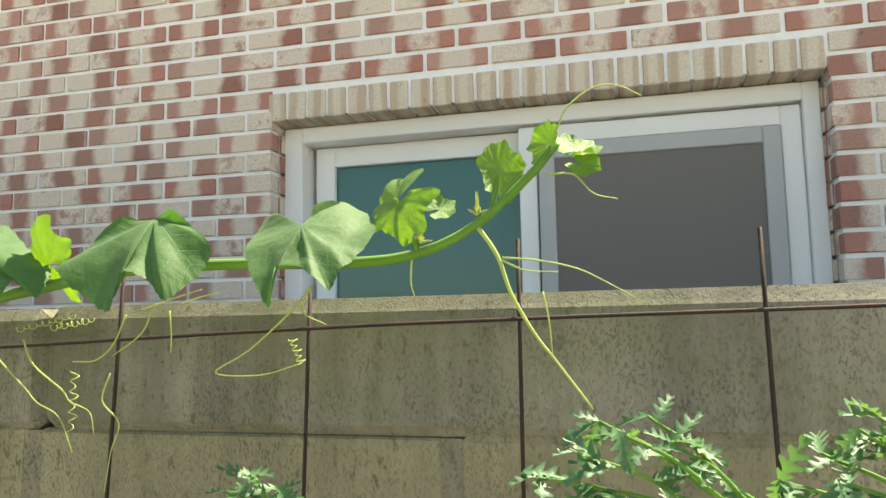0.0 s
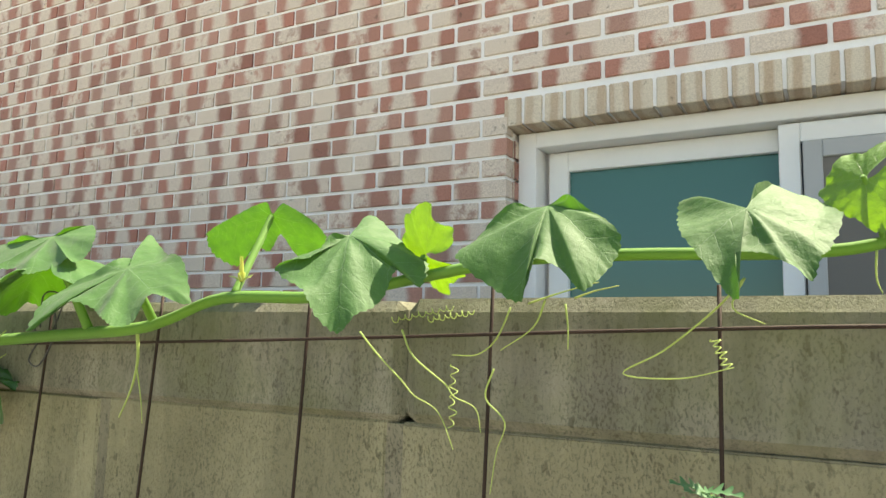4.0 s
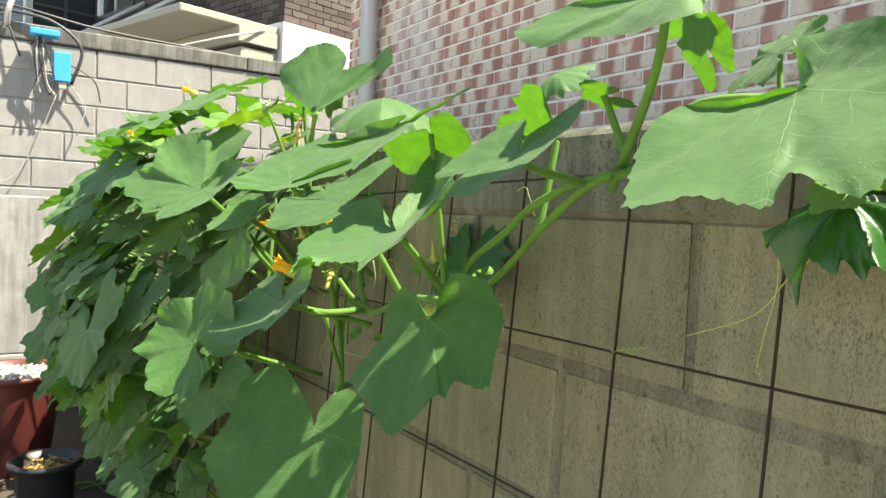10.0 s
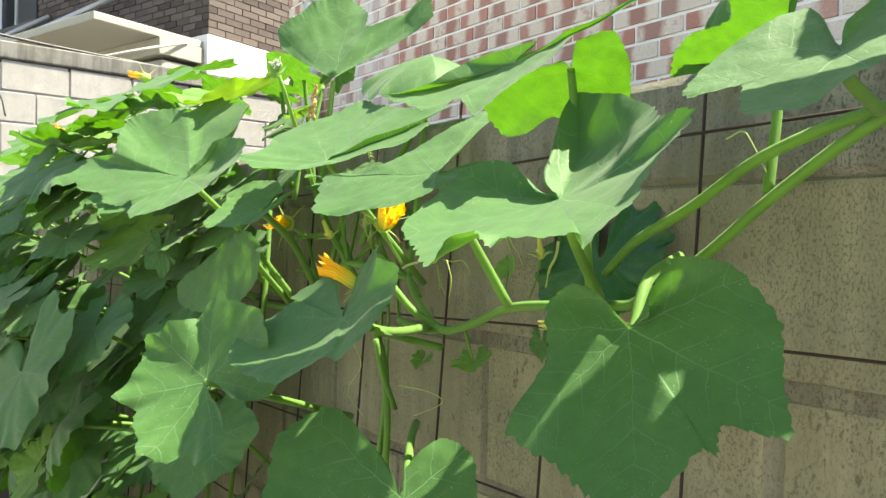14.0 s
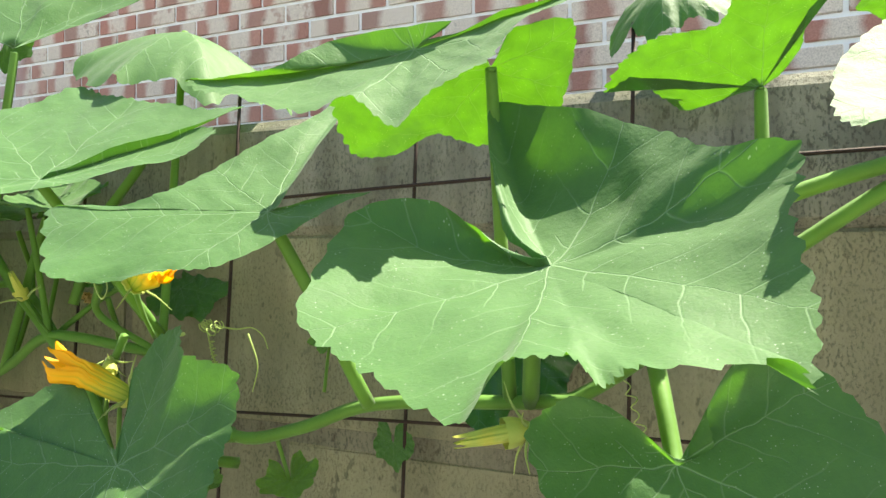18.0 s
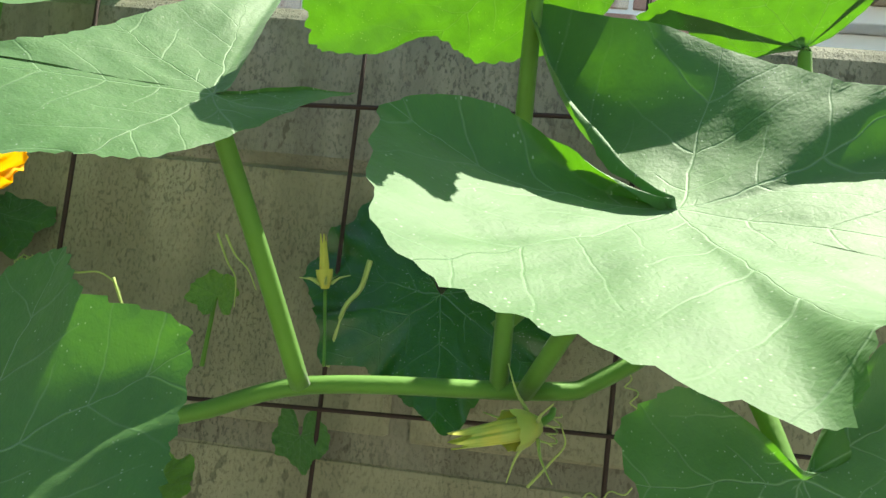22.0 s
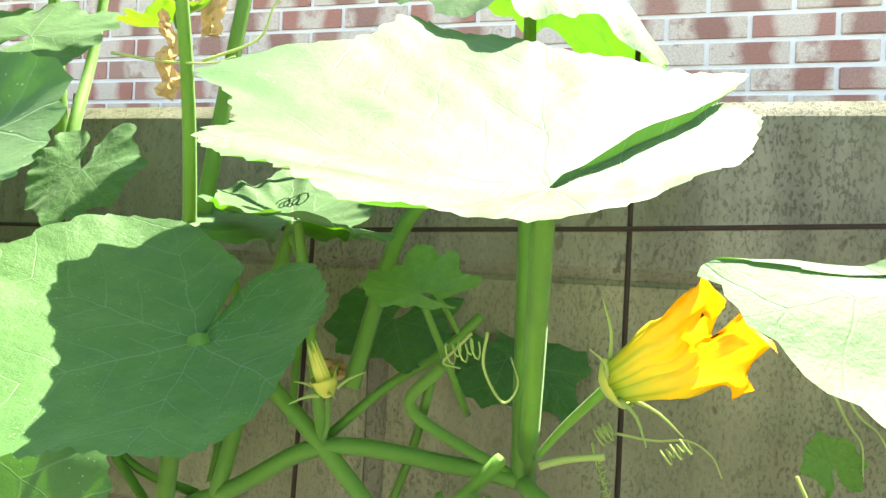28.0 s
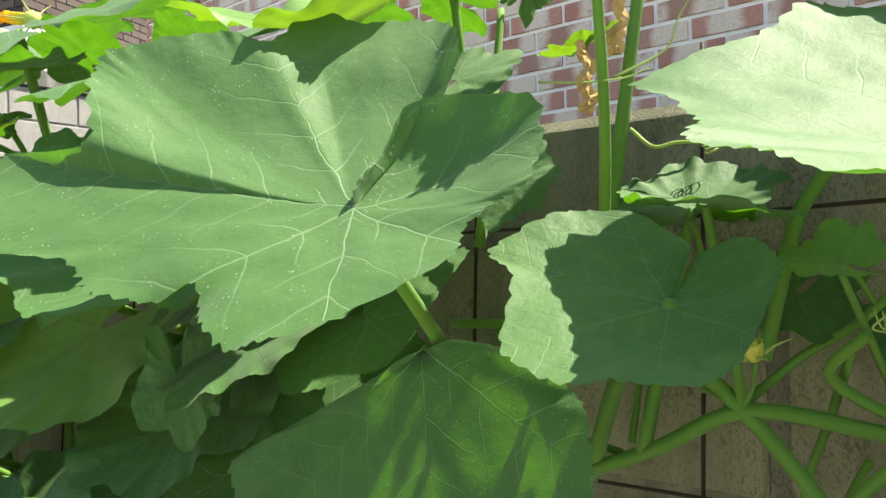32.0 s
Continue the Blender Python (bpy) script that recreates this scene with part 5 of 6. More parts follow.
def blossom(plant, base, tip, width, node=None, closed=0.0):
    """A pumpkin flower: stalk, ribbed green cup, five ragged joined petals and thin sepals; closed 1 is a bud."""
    b, e = Vector(base), Vector(tip)
    t = (e - b).normalized()
    s = t.orthogonal().normalized()
    u = t.cross(s)
    length = (e - b).length
    r = rng(int(abs(base[0]) * 1000))
    ph = r.uniform(0, 6)
    steps, rings = 64, 22
    verts, faces, uvs = [], [], []
    for j in range(rings + 1):
        q = j / rings
        neck = 0.45 + 0.25 * math.sin(q * 2.2)
        flare = neck * (1 - q) + q * (1.0 - 0.75 * closed) + 0.25 * q * q * (1 - closed)
        for k in range(steps):
            a = TAU * k / steps
            lobe = 0.5 + 0.5 * math.cos(5 * a + ph)
            rad = width * flare * (1 + 0.10 * q * math.sin(11 * a + 3 * q + ph) + 0.06 * q * math.sin(17 * a)) * (0.75 + 0.25 * math.cos(2 * a + ph) * (1 - closed) + 0.0)
            along = length * q * (0.80 + 0.20 * lobe * q) + width * 0.35 * q * math.sin(3 * a + ph) * (1 - closed)
            v = b + t * along + rad * (math.cos(a) * s + math.sin(a) * u)
            if closed < 0.85:
                v += (wrinkle.noise_vector(v * 60) * 0.75 + wrinkle.noise_vector(v * 150) * 0.22) * width * max(0.0, q - 0.25)
            verts.append(v)
            uvs.append((k / steps, q))
    for j in range(rings):
        for k in range(steps):
            p, q2 = j * steps + k, j * steps + (k + 1) % steps
            faces.append((p, q2, q2 + steps, p + steps))
    cor = link("flower", mesh_from("petals", verts, faces, PETAL if closed < 0.85 else CALYX, True, uvs), plant, None, "orange crumpled petals" if closed < 0.85 else "ribbed yellow-green bud")
    verts, faces = [], []
    for j in range(5):
        q = j / 4
        for k in range(20):
            a = TAU * k / 20
            rad = width * (0.30 + 0.34 * math.sin(q * 1.7)) * (1 + (0.06 if k % 2 else -0.06)) * 1.02
            verts.append(b + t * (length * ((0.36 if closed > 0.85 else 0.10) * q - 0.03)) + rad * (math.cos(a) * s + math.sin(a) * u))
    for j in range(4):
        for k in range(20):
            p, q2 = j * 20 + k, j * 20 + (k + 1) % 20
            faces.append((p, q2, q2 + 20, p + 20))
    faces.append(tuple(range(20))[::-1])
    link("calyx", mesh_from("calyx", verts, faces, CALYX, True), cor, None, "ribbed green cup")
    for k in range(5):
        a = TAU * k / 5 + ph
        d = math.cos(a) * s + math.sin(a) * u
        tube("sepal", [b + t * length * 0.06 + d * width * 0.5, b + t * length * 0.16 + d * width * 1.2, b + t * length * 0.20 + d * width * 2.1], (0.0012, 0.0003), TENDRIL, cor, 5, 3)
    if node is not None:
        tube("flower_stalk", [node, Vector(node).lerp(b, 0.5) - t * 0.004, b - t * length * 0.02], (width * 0.11, width * 0.14), STEM, plant, 7, 5)


def dry_blossom(plant, base, tip):
    """A withered, twisted flower hanging on."""
    b, e = Vector(base), Vector(tip)
    r = rng(int(abs(tip[2]) * 1000))
    side = (e - b).orthogonal().normalized()
    pts = [b.lerp(e, k / 5) + side * r.uniform(-0.003, 0.003) for k in range(6)]
    verts, faces = tube_data(smooth_line(pts, 5), (0.0042, 0.0025), 10, 0.28)
    verts = [v + Vector([r.uniform(-0.0012, 0.0012) for _ in range(3)]) for v in verts]
    link("dry_flower", mesh_from("dry_flower", verts, faces, DRY), plant, None, "withered brown flower")


def bud_clump(plant, foot, top):
    """A hairy clump of unopened buds on its stalk."""
    f, e = Vector(foot), Vector(top)
    tube("bud_stalk", [f, f.lerp(e, 0.5) + Vector((0.004, 0, 0)), e], (0.0042, 0.003), STEM, plant, 7, 5)
    r = rng(int(abs(top[0]) * 997))
    for k in range(13):
        d = Vector((r.uniform(-1, 1), r.uniform(-1, 0.4), r.uniform(-0.3, 1.0))).normalized()
        a = e + d * 0.004 + Vector((0, 0, 0.012))
        b = a + d * r.uniform(0.007, 0.014)
        verts, faces = tube_data(smooth_line([a, a.lerp(b, 0.4) + Vector((0, 0, 0.001)), b], 3), (0.0032, 0.0010), 7)
        link("bud", mesh_from("bud", verts, faces, PALE_BUD, True), plant)
    for k in range(2):
        d = Vector((r.uniform(-1, 1), r.uniform(-0.6, 0.4), 0.8)).normalized()
        leaf(plant, FRESH[k % 3], e + d * 0.01, d, Vector((r.uniform(-.5, .5), -0.8, 0.4)), r.uniform(0.009, 0.014))


PALE_BUD = soft_green("downy_bud", (0.42, 0.50, 0.34), (0.4, 0.55, 0.2), 0.8, 0.2)


def weed_leaf(seed):
    """A small leaf cut into pointed lobes along its midrib."""
    r = rng(seed)
    verts, faces, rows = [], [], 17
    for j in range(rows):
        q = j / (rows - 1)
        w = (0.30 * math.sin(math.pi * min(1, q * 0.9 + 0.12)) + 0.04) * (0.85 if j % 4 in (1, 2) else 0.22) * (1 - 0.3 * q) * r.uniform(0.85, 1.15)
        w = 0.0 if j == rows - 1 else w
        lean = 0.13 if j % 4 in (1, 2) else 0.0
        z = -0.35 * q * q
        verts += [(-w, q + lean, z + 0.3 * w), (0, q, z), (w, q + lean, z + 0.3 * w)]
    for m in range(rows - 1):
        b = 3 * m
        faces += [(b, b + 1, b + 4, b + 3), (b + 1, b + 2, b + 5, b + 4)]
    return mesh_from("weed_leaf", verts, faces, BUSH, True)


WEED_LEAVES = [weed_leaf(300 + k) for k in range(4)]


def weed(foot, label, tops, seed):
    """A weed that grows up beside the wall and bushes out at its tops."""
    w = tagged(empty("weed", (foot[0], foot[1], 0.03)), label, "weed", group="weeds by the wall")
    r = rng(seed)
    f = Vector((foot[0], foot[1], 0.03))
    knot = Vector((foot[0], foot[1], 1.17))
    for top in tops:
        e = Vector(top)
        bow = knot.lerp(e, 0.6) + Vector((0, 0, 0.02))
        line = [p - f for p in smooth_line([f, f.lerp(knot, 0.6) + Vector((r.uniform(-.02, .02), 0, 0)), knot, bow, e], 8)]
        v, fc = tube_data(line, (0.003, 0.0009), 6)
        link("weed_stem", mesh_from("weed_stem", v, fc, STEM, True), w)
        for k in range(7):
            p = line[-1 - int(9 * r.random() ** 1.5)]
            y = Vector((r.uniform(-1, 1), r.uniform(-0.8, 0.3), r.uniform(-0.5, 0.5))).normalized()
            z = Vector((r.uniform(-.5, .5), -0.5, 0.8))
            z = (z - y * z.dot(y)).normalized()
            m = Matrix((y.cross(z), y, z)).transposed().to_4x4()
            s = r.uniform(0.013, 0.026)
            link("weed_leaf", WEED_LEAVES[k % 4], w, Matrix.Translation(p) @ m @ Matrix.Diagonal((s, s, s, 1)))


tube("tendril", [(-0.111, 0.530, 1.427), (-0.096, 0.530, 1.404), (-0.086, 0.530, 1.375), (-0.070, 0.530, 1.346), (-0.055, 0.530, 1.326), (-0.030, 0.530, 1.292)], (0.002, 0.0009), TENDRIL, SHOOT, 5, 5)
tube("tendril", [(-0.049, 0.530, 1.495), (-0.041, 0.530, 1.511), (-0.023, 0.530, 1.524), (-0.005, 0.530, 1.525), (0.013, 0.530, 1.515)], (0.0009, 0.0004), TENDRIL, SHOOT, 5, 5)
tube("tendril", [(-0.092, 0.530, 1.402), (-0.066, 0.530, 1.399), (-0.038, 0.530, 1.392), (-0.015, 0.530, 1.380), (0.008, 0.530, 1.366)], (0.0009, 0.0004), TENDRIL, SHOOT, 5, 5)
tube("tendril", [(-0.092, 0.530, 1.400), (-0.075, 0.530, 1.392), (-0.051, 0.530, 1.390)], (0.0009, 0.0004), TENDRIL, SHOOT, 5, 5)
tube("tendril", [(-0.058, 0.530, 1.462), (-0.038, 0.530, 1.461), (-0.024, 0.530, 1.446), (-0.007, 0.530, 1.441)], (0.0009, 0.0004), TENDRIL, SHOOT, 5, 5)
tube("tendril", [(-0.063, 0.530, 1.376), (-0.059, 0.530, 1.354), (-0.057, 0.530, 1.328)], (0.0009, 0.0004), TENDRIL, SHOOT, 5, 5)
tube("tendril", [(-0.162, 0.530, 1.405), (-0.163, 0.530, 1.386), (-0.160, 0.530, 1.375)], (0.0009, 0.0004), TENDRIL, SHOOT, 5, 5)
tube("tendril", [(-0.240, 0.520, 1.386), (-0.260, 0.520, 1.364), (-0.294, 0.520, 1.336), (-0.323, 0.520, 1.319), (-0.284, 0.520, 1.317), (-0.248, 0.520, 1.326)], (0.0009, 0.0004), TENDRIL, SHOOT, 5, 5)
tube("tendril", [(-0.240, 0.520, 1.386), (-0.248, 0.520, 1.366), (-0.228, 0.520, 1.355)], (0.0009, 0.0004), TENDRIL, SHOOT, 5, 5)
tube("tendril", [(-0.382, 0.520, 1.372), (-0.392, 0.520, 1.351), (-0.419, 0.520, 1.333)], (0.0009, 0.0004), TENDRIL, SHOOT, 5, 5)
tube("tendril", [(-0.366, 0.520, 1.369), (-0.364, 0.520, 1.351), (-0.364, 0.520, 1.335)], (0.0009, 0.0004), TENDRIL, SHOOT, 5, 5)
tube("tendril", [(-0.510, 0.520, 1.348), (-0.498, 0.520, 1.326), (-0.468, 0.520, 1.305), (-0.459, 0.520, 1.295), (-0.440, 0.520, 1.287), (-0.435, 0.520, 1.269)], (0.0009, 0.0004), TENDRIL, SHOOT, 5, 5)
tube("tendril", [(-0.429, 0.530, 1.318), (-0.436, 0.530, 1.295), (-0.419, 0.530, 1.277), (-0.426, 0.530, 1.253), (-0.431, 0.530, 1.221)], (0.0009, 0.0004), TENDRIL, SHOOT, 5, 5)
tube("tendril", [(-0.362, 0.530, 1.374), (-0.347, 0.530, 1.379), (-0.328, 0.530, 1.383)], (0.0009, 0.0004), TENDRIL, SHOOT, 5, 5)
tube("tendril", [(-0.851, 0.530, 1.345), (-0.847, 0.530, 1.312), (-0.854, 0.530, 1.281), (-0.870, 0.530, 1.250)], (0.0022, 0.0008), TENDRIL, SHOOT, 5, 5)
tube("tendril", [(-0.847, 0.530, 1.302), (-0.838, 0.530, 1.272), (-0.833, 0.530, 1.246)], (0.0009, 0.0004), TENDRIL, SHOOT, 5, 5)
tube("tendril", [(-0.400, 0.530, 1.370), (-0.381, 0.530, 1.376), (-0.363, 0.530, 1.381), (-0.343, 0.530, 1.386)], (0.0009, 0.0004), TENDRIL, SHOOT, 5, 5)
tube("tendril", [(-0.415, 0.530, 1.367), (-0.427, 0.530, 1.342), (-0.444, 0.530, 1.329), (-0.467, 0.530, 1.328)], (0.0009, 0.0004), TENDRIL, SHOOT, 5, 5)
tube("tendril", [(-0.560, 0.530, 1.346), (-0.542, 0.530, 1.328), (-0.515, 0.530, 1.305), (-0.502, 0.530, 1.293), (-0.479, 0.530, 1.281), (-0.464, 0.530, 1.252)], (0.0009, 0.0004), TENDRIL, SHOOT, 5, 5)
tube("tendril", [(-1.039, 0.500, 1.340), (-1.059, 0.500, 1.329), (-1.085, 0.500, 1.320)], (0.0009, 0.0004), TENDRIL, SHOOT, 5, 5)
tube("tendril", [(-1.249, 0.540, 1.263), (-1.247, 0.540, 1.208), (-1.257, 0.540, 1.162), (-1.263, 0.540, 1.127)], (0.0009, 0.0004), TENDRIL, MIDDLE, 5, 5)
tube("tendril", [(-1.220, 0.550, 1.238), (-1.245, 0.550, 1.214), (-1.276, 0.550, 1.178), (-1.352, 0.550, 1.146)], (0.0009, 0.0004), TENDRIL, MIDDLE, 5, 5)
tube("tendril", [(-1.583, 0.500, 1.293), (-1.568, 0.500, 1.298), (-1.559, 0.500, 1.287), (-1.546, 0.500, 1.262)], (0.0009, 0.0004), TENDRIL, MIDDLE, 5, 5)
tube("tendril", [(-1.914, 0.550, 1.210), (-1.905, 0.550, 1.192), (-1.898, 0.550, 1.181), (-1.897, 0.550, 1.162)], (0.0009, 0.0004), TENDRIL, MIDDLE, 5, 5)
tube("tendril", [(-1.804, 0.530, 1.203), (-1.808, 0.530, 1.185), (-1.818, 0.530, 1.169), (-1.824, 0.530, 1.133)], (0.002, 0.0015), TENDRIL, MIDDLE, 5, 5)
tube("tendril", [(-1.693, 0.500, 1.083), (-1.681, 0.500, 1.099), (-1.674, 0.500, 1.110), (-1.677, 0.500, 1.120)], (0.0009, 0.0004), TENDRIL, MIDDLE, 5, 5)
tube("tendril", [(-2.029, 0.540, 1.176), (-2.007, 0.540, 1.174), (-1.989, 0.540, 1.176), (-1.976, 0.540, 1.169), (-1.970, 0.540, 1.157)], (0.0009, 0.0004), TENDRIL, LOWER, 5, 5)
tube("tendril", [(-1.908, 0.550, 1.210), (-1.900, 0.550, 1.197), (-1.890, 0.550, 1.188), (-1.883, 0.550, 1.175)], (0.0009, 0.0004), TENDRIL, LOWER, 5, 5)
tube("tendril", [(-2.042, 0.540, 1.169), (-2.037, 0.540, 1.152), (-2.031, 0.540, 1.139), (-2.023, 0.540, 1.129)], (0.0009, 0.0004), TENDRIL, LOWER, 5, 5)
tube("tendril", [(-2.067, 0.500, 1.163), (-2.053, 0.500, 1.168), (-2.033, 0.500, 1.172)], (0.0022, 0.0018), TENDRIL, LOWER, 5, 5)
tube("tendril", [(-2.276, 0.530, 1.354), (-2.259, 0.530, 1.339), (-2.241, 0.530, 1.340), (-2.222, 0.530, 1.338)], (0.0015, 0.0013), TENDRIL, LOWER, 5, 5)
tube("tendril", [(-2.089, 0.450, 1.238), (-2.090, 0.450, 1.221), (-2.080, 0.450, 1.205), (-2.073, 0.450, 1.214), (-2.077, 0.450, 1.227)], (0.0009, 0.0004), TENDRIL, LOWER, 5, 5)
tube("tendril", [(-2.099, 0.460, 1.236), (-2.108, 0.460, 1.226), (-2.113, 0.460, 1.220), (-2.104, 0.460, 1.218)], (0.0009, 0.0004), TENDRIL, LOWER, 5, 5)
tube("tendril", [(-2.287, 0.420, 1.371), (-2.258, 0.420, 1.366), (-2.230, 0.420, 1.364), (-2.215, 0.420, 1.367)], (0.0009, 0.0004), TENDRIL, LOWER, 5, 5)
tube("tendril", [(-2.240, 0.430, 1.368), (-2.209, 0.430, 1.378), (-2.201, 0.430, 1.394), (-2.192, 0.430, 1.407)], (0.0009, 0.0004), TENDRIL, LOWER, 5, 5)
tube("tendril", [(-1.944, 0.480, 1.178), (-1.934, 0.480, 1.153), (-1.939, 0.480, 1.130)], (0.0009, 0.0004), TENDRIL, MASS, 5, 5)
tube("tendril", [(-2.043, 0.480, 1.006), (-1.979, 0.480, 1.009), (-1.948, 0.480, 1.000), (-2.007, 0.480, 0.972)], (0.0009, 0.0004), TENDRIL, MASS, 5, 5)
tube("tendril", [(-2.198, 0.500, 1.045), (-2.174, 0.500, 1.011), (-2.212, 0.500, 0.967), (-2.167, 0.500, 0.938)], (0.0009, 0.0004), TENDRIL, MASS, 5, 5)
coil(SHOOT, (-0.491, 0.530, 1.357), (-0.448, 0.530, 1.363), 8, 0.0030)
coil(SHOOT, (-0.262, 0.530, 1.345), (-0.253, 0.530, 1.325), 5, 0.0040)
coil(SHOOT, (-0.527, 0.530, 1.356), (-0.467, 0.530, 1.367), 9, 0.0030)
coil(SHOOT, (-0.465, 0.530, 1.320), (-0.466, 0.530, 1.269), 6, 0.0040)
coil(MIDDLE, (-1.644, 0.520, 1.166), (-1.626, 0.520, 1.107), 6, 0.0040)
coil(MIDDLE, (-1.682, 0.520, 1.069), (-1.630, 0.520, 1.083), 4, 0.0030)
coil(MIDDLE, (-1.447, 0.540, 1.114), (-1.395, 0.540, 1.127), 6, 0.0020)
coil(MIDDLE, (-1.265, 0.540, 1.144), (-1.255, 0.540, 1.122), 4, 0.0030)
coil(MIDDLE, (-2.003, 0.500, 1.175), (-1.991, 0.500, 1.183), 5, 0.0050)
coil(MIDDLE, (-1.445, 0.550, 1.110), (-1.418, 0.550, 1.117), 8, 0.0030)
coil(MIDDLE, (-1.792, 0.540, 1.235), (-1.781, 0.540, 1.259), 4, 0.0060)
coil(MIDDLE, (-1.684, 0.500, 1.108), (-1.681, 0.500, 1.127), 4, 0.0060)
coil(LOWER, (-2.038, 0.530, 1.175), (-2.031, 0.530, 1.180), 6, 0.0060)
coil(LOWER, (-2.038, 0.540, 1.162), (-2.032, 0.540, 1.136), 8, 0.0030)
coil(LOWER, (-2.226, 0.540, 1.344), (-2.220, 0.540, 1.331), 5, 0.0050)
coil(LOWER, (-2.111, 0.460, 1.225), (-2.095, 0.460, 1.229), 5, 0.0060)
blossom(LOWER, (-2.030, 0.440, 1.219), (-1.974, 0.420, 1.253), 0.018, (-2.069, 0.500, 1.167), 0.00)
blossom(MIDDLE, (-1.943, 0.360, 1.145), (-1.978, 0.320, 1.176), 0.013, (-1.954, 0.400, 1.120), 0.40)
blossom(MIDDLE, (-1.694, 0.460, 1.127), (-1.735, 0.430, 1.121), 0.016, (-1.684, 0.480, 1.133), 0.90)
blossom(LOWER, (-2.092, 0.470, 1.149), (-2.070, 0.450, 1.117), 0.010, (-2.102, 0.480, 1.146), 0.90)
blossom(LOWER, (-2.166, 0.440, 1.203), (-2.172, 0.430, 1.229), 0.010, (-2.185, 0.480, 1.168), 0.95)
blossom(LOWER, (-2.266, 0.420, 1.224), (-2.237, 0.380, 1.225), 0.020, (-2.324, 0.480, 1.208), 0.80)
blossom(MASS, (-3.155, 0.320, 1.413), (-3.479, 0.300, 1.502), 0.016, None, 0.75)
blossom(MASS, (-3.026, 0.420, 1.574), (-3.145, 0.410, 1.604), 0.018, None, 0.80)
blossom(MASS, (-3.802, 0.200, 0.883), (-4.206, 0.190, 0.872), 0.014, None, 0.60)
blossom(SHOOT, (-0.709, 0.535, 1.394), (-0.711, 0.535, 1.420), 0.006, (-0.709, 0.530, 1.382), 0.95)
blossom(SHOOT, (-0.156, 0.530, 1.416), (-0.153, 0.530, 1.431), 0.005, (-0.157, 0.530, 1.408), 0.95)
blossom(SHOOT, (-0.110, 0.530, 1.435), (-0.110, 0.530, 1.453), 0.004, (-0.110, 0.530, 1.428), 0.95)
blossom(MIDDLE, (-1.831, 0.530, 1.183), (-1.836, 0.530, 1.217), 0.008, (-1.819, 0.500, 1.138), 0.95)
dry_blossom(LOWER, (-2.256, 0.425, 1.349), (-2.257, 0.425, 1.392))
dry_blossom(LOWER, (-2.248, 0.450, 1.387), (-2.242, 0.450, 1.439))
dry_blossom(LOWER, (-2.200, 0.540, 1.196), (-2.224, 0.540, 1.203))
bud_clump(LOWER, (-2.275, 0.480, 1.250), (-2.230, 0.385, 1.440))
r = rng(61)
for k in range(16):   # bristling young tendrils at a node of the stem
    a = Vector((-1.150 + r.uniform(-0.02, 0.03), 0.528, 1.305 + r.uniform(-0.012, 0.008)))
    d = Vector((r.uniform(-0.1, 1.0), r.uniform(-0.5, 0.2), r.uniform(-0.35, 0.45)))
    b = a + d.normalized() * r.uniform(0.025, 0.06)
    tube("tendril", [a, a.lerp(b, 0.5) + Vector((0, 0, r.uniform(-0.004, 0.006))), b], (0.0013, 0.0004), TENDRIL, MIDDLE, 5, 4)
# thin stems that cross behind the flowers
for pts, rad in ((((-2.438, 0.52, 1.204), (-2.364, 0.52, 1.207), (-2.296, 0.52, 1.212), (-2.252, 0.515, 1.195), (-2.19, 0.49, 1.165)), 0.0042),
                 (((-2.392, 0.52, 1.201), (-2.366, 0.52, 1.15), (-2.326, 0.51, 1.128), (-2.27, 0.49, 1.125)), 0.0030),
                 (((-2.26, 0.50, 1.269), (-2.264, 0.52, 1.208), (-2.267, 0.50, 1.13)), 0.0027),
                 (((-2.221, 0.50, 1.283), (-2.222, 0.52, 1.253), (-2.215, 0.50, 1.17)), 0.0025),
                 (((-2.13, 0.50, 1.202), (-2.148, 0.53, 1.155), (-2.164, 0.53, 1.103), (-2.17, 0.53, 1.02)), 0.0028),
                 (((-2.122, 0.50, 1.140), (-2.136, 0.52, 1.112), (-2.147, 0.53, 1.076), (-2.15, 0.53, 1.0)), 0.0026),
                 (((-2.43, 0.52, 1.145), (-2.371, 0.52, 1.146), (-2.34, 0.51, 1.13), (-2.30, 0.49, 1.11)), 0.0030),
                 (((-2.19, 0.49, 1.165), (-2.159, 0.51, 1.196), (-2.132, 0.52, 1.215), (-2.107, 0.52, 1.240)), 0.0030),
                 (((-2.12, 0.52, 1.229), (-2.132, 0.51, 1.252), (-2.148, 0.50, 1.267)), 0.0016),
                 (((-2.097, 0.51, 1.140), (-2.078, 0.50, 1.101), (-2.067, 0.50, 1.080)), 0.0022)):
    tube("stem", pts, rad, STEM, LOWER, 7, 6, 0.05)
tube("leaf_stalk", [(-2.387, 0.490, 1.269), (-2.382, 0.500, 1.346), (-2.397, 0.530, 1.400), (-2.402, 0.550, 1.477)], (0.005, 0.0035), STEM, LOWER, 5, 5)
tube("leaf_stalk", [(-2.178, 0.500, 1.195), (-2.163, 0.520, 1.277), (-2.151, 0.530, 1.304), (-2.135, 0.540, 1.332), (-2.124, 0.550, 1.359)], (0.0055, 0.0048), STEM, LOWER, 5, 5)
tube("leaf_stalk", [(-1.967, 0.490, 1.091), (-1.996, 0.470, 1.109), (-2.016, 0.450, 1.140)], (0.005, 0.005), STEM, MIDDLE, 5, 5)
tube("leaf_stalk", [(-1.962, 0.490, 1.066), (-1.977, 0.450, 1.077), (-1.918, 0.360, 1.100)], (0.005, 0.005), STEM, MIDDLE, 5, 5)
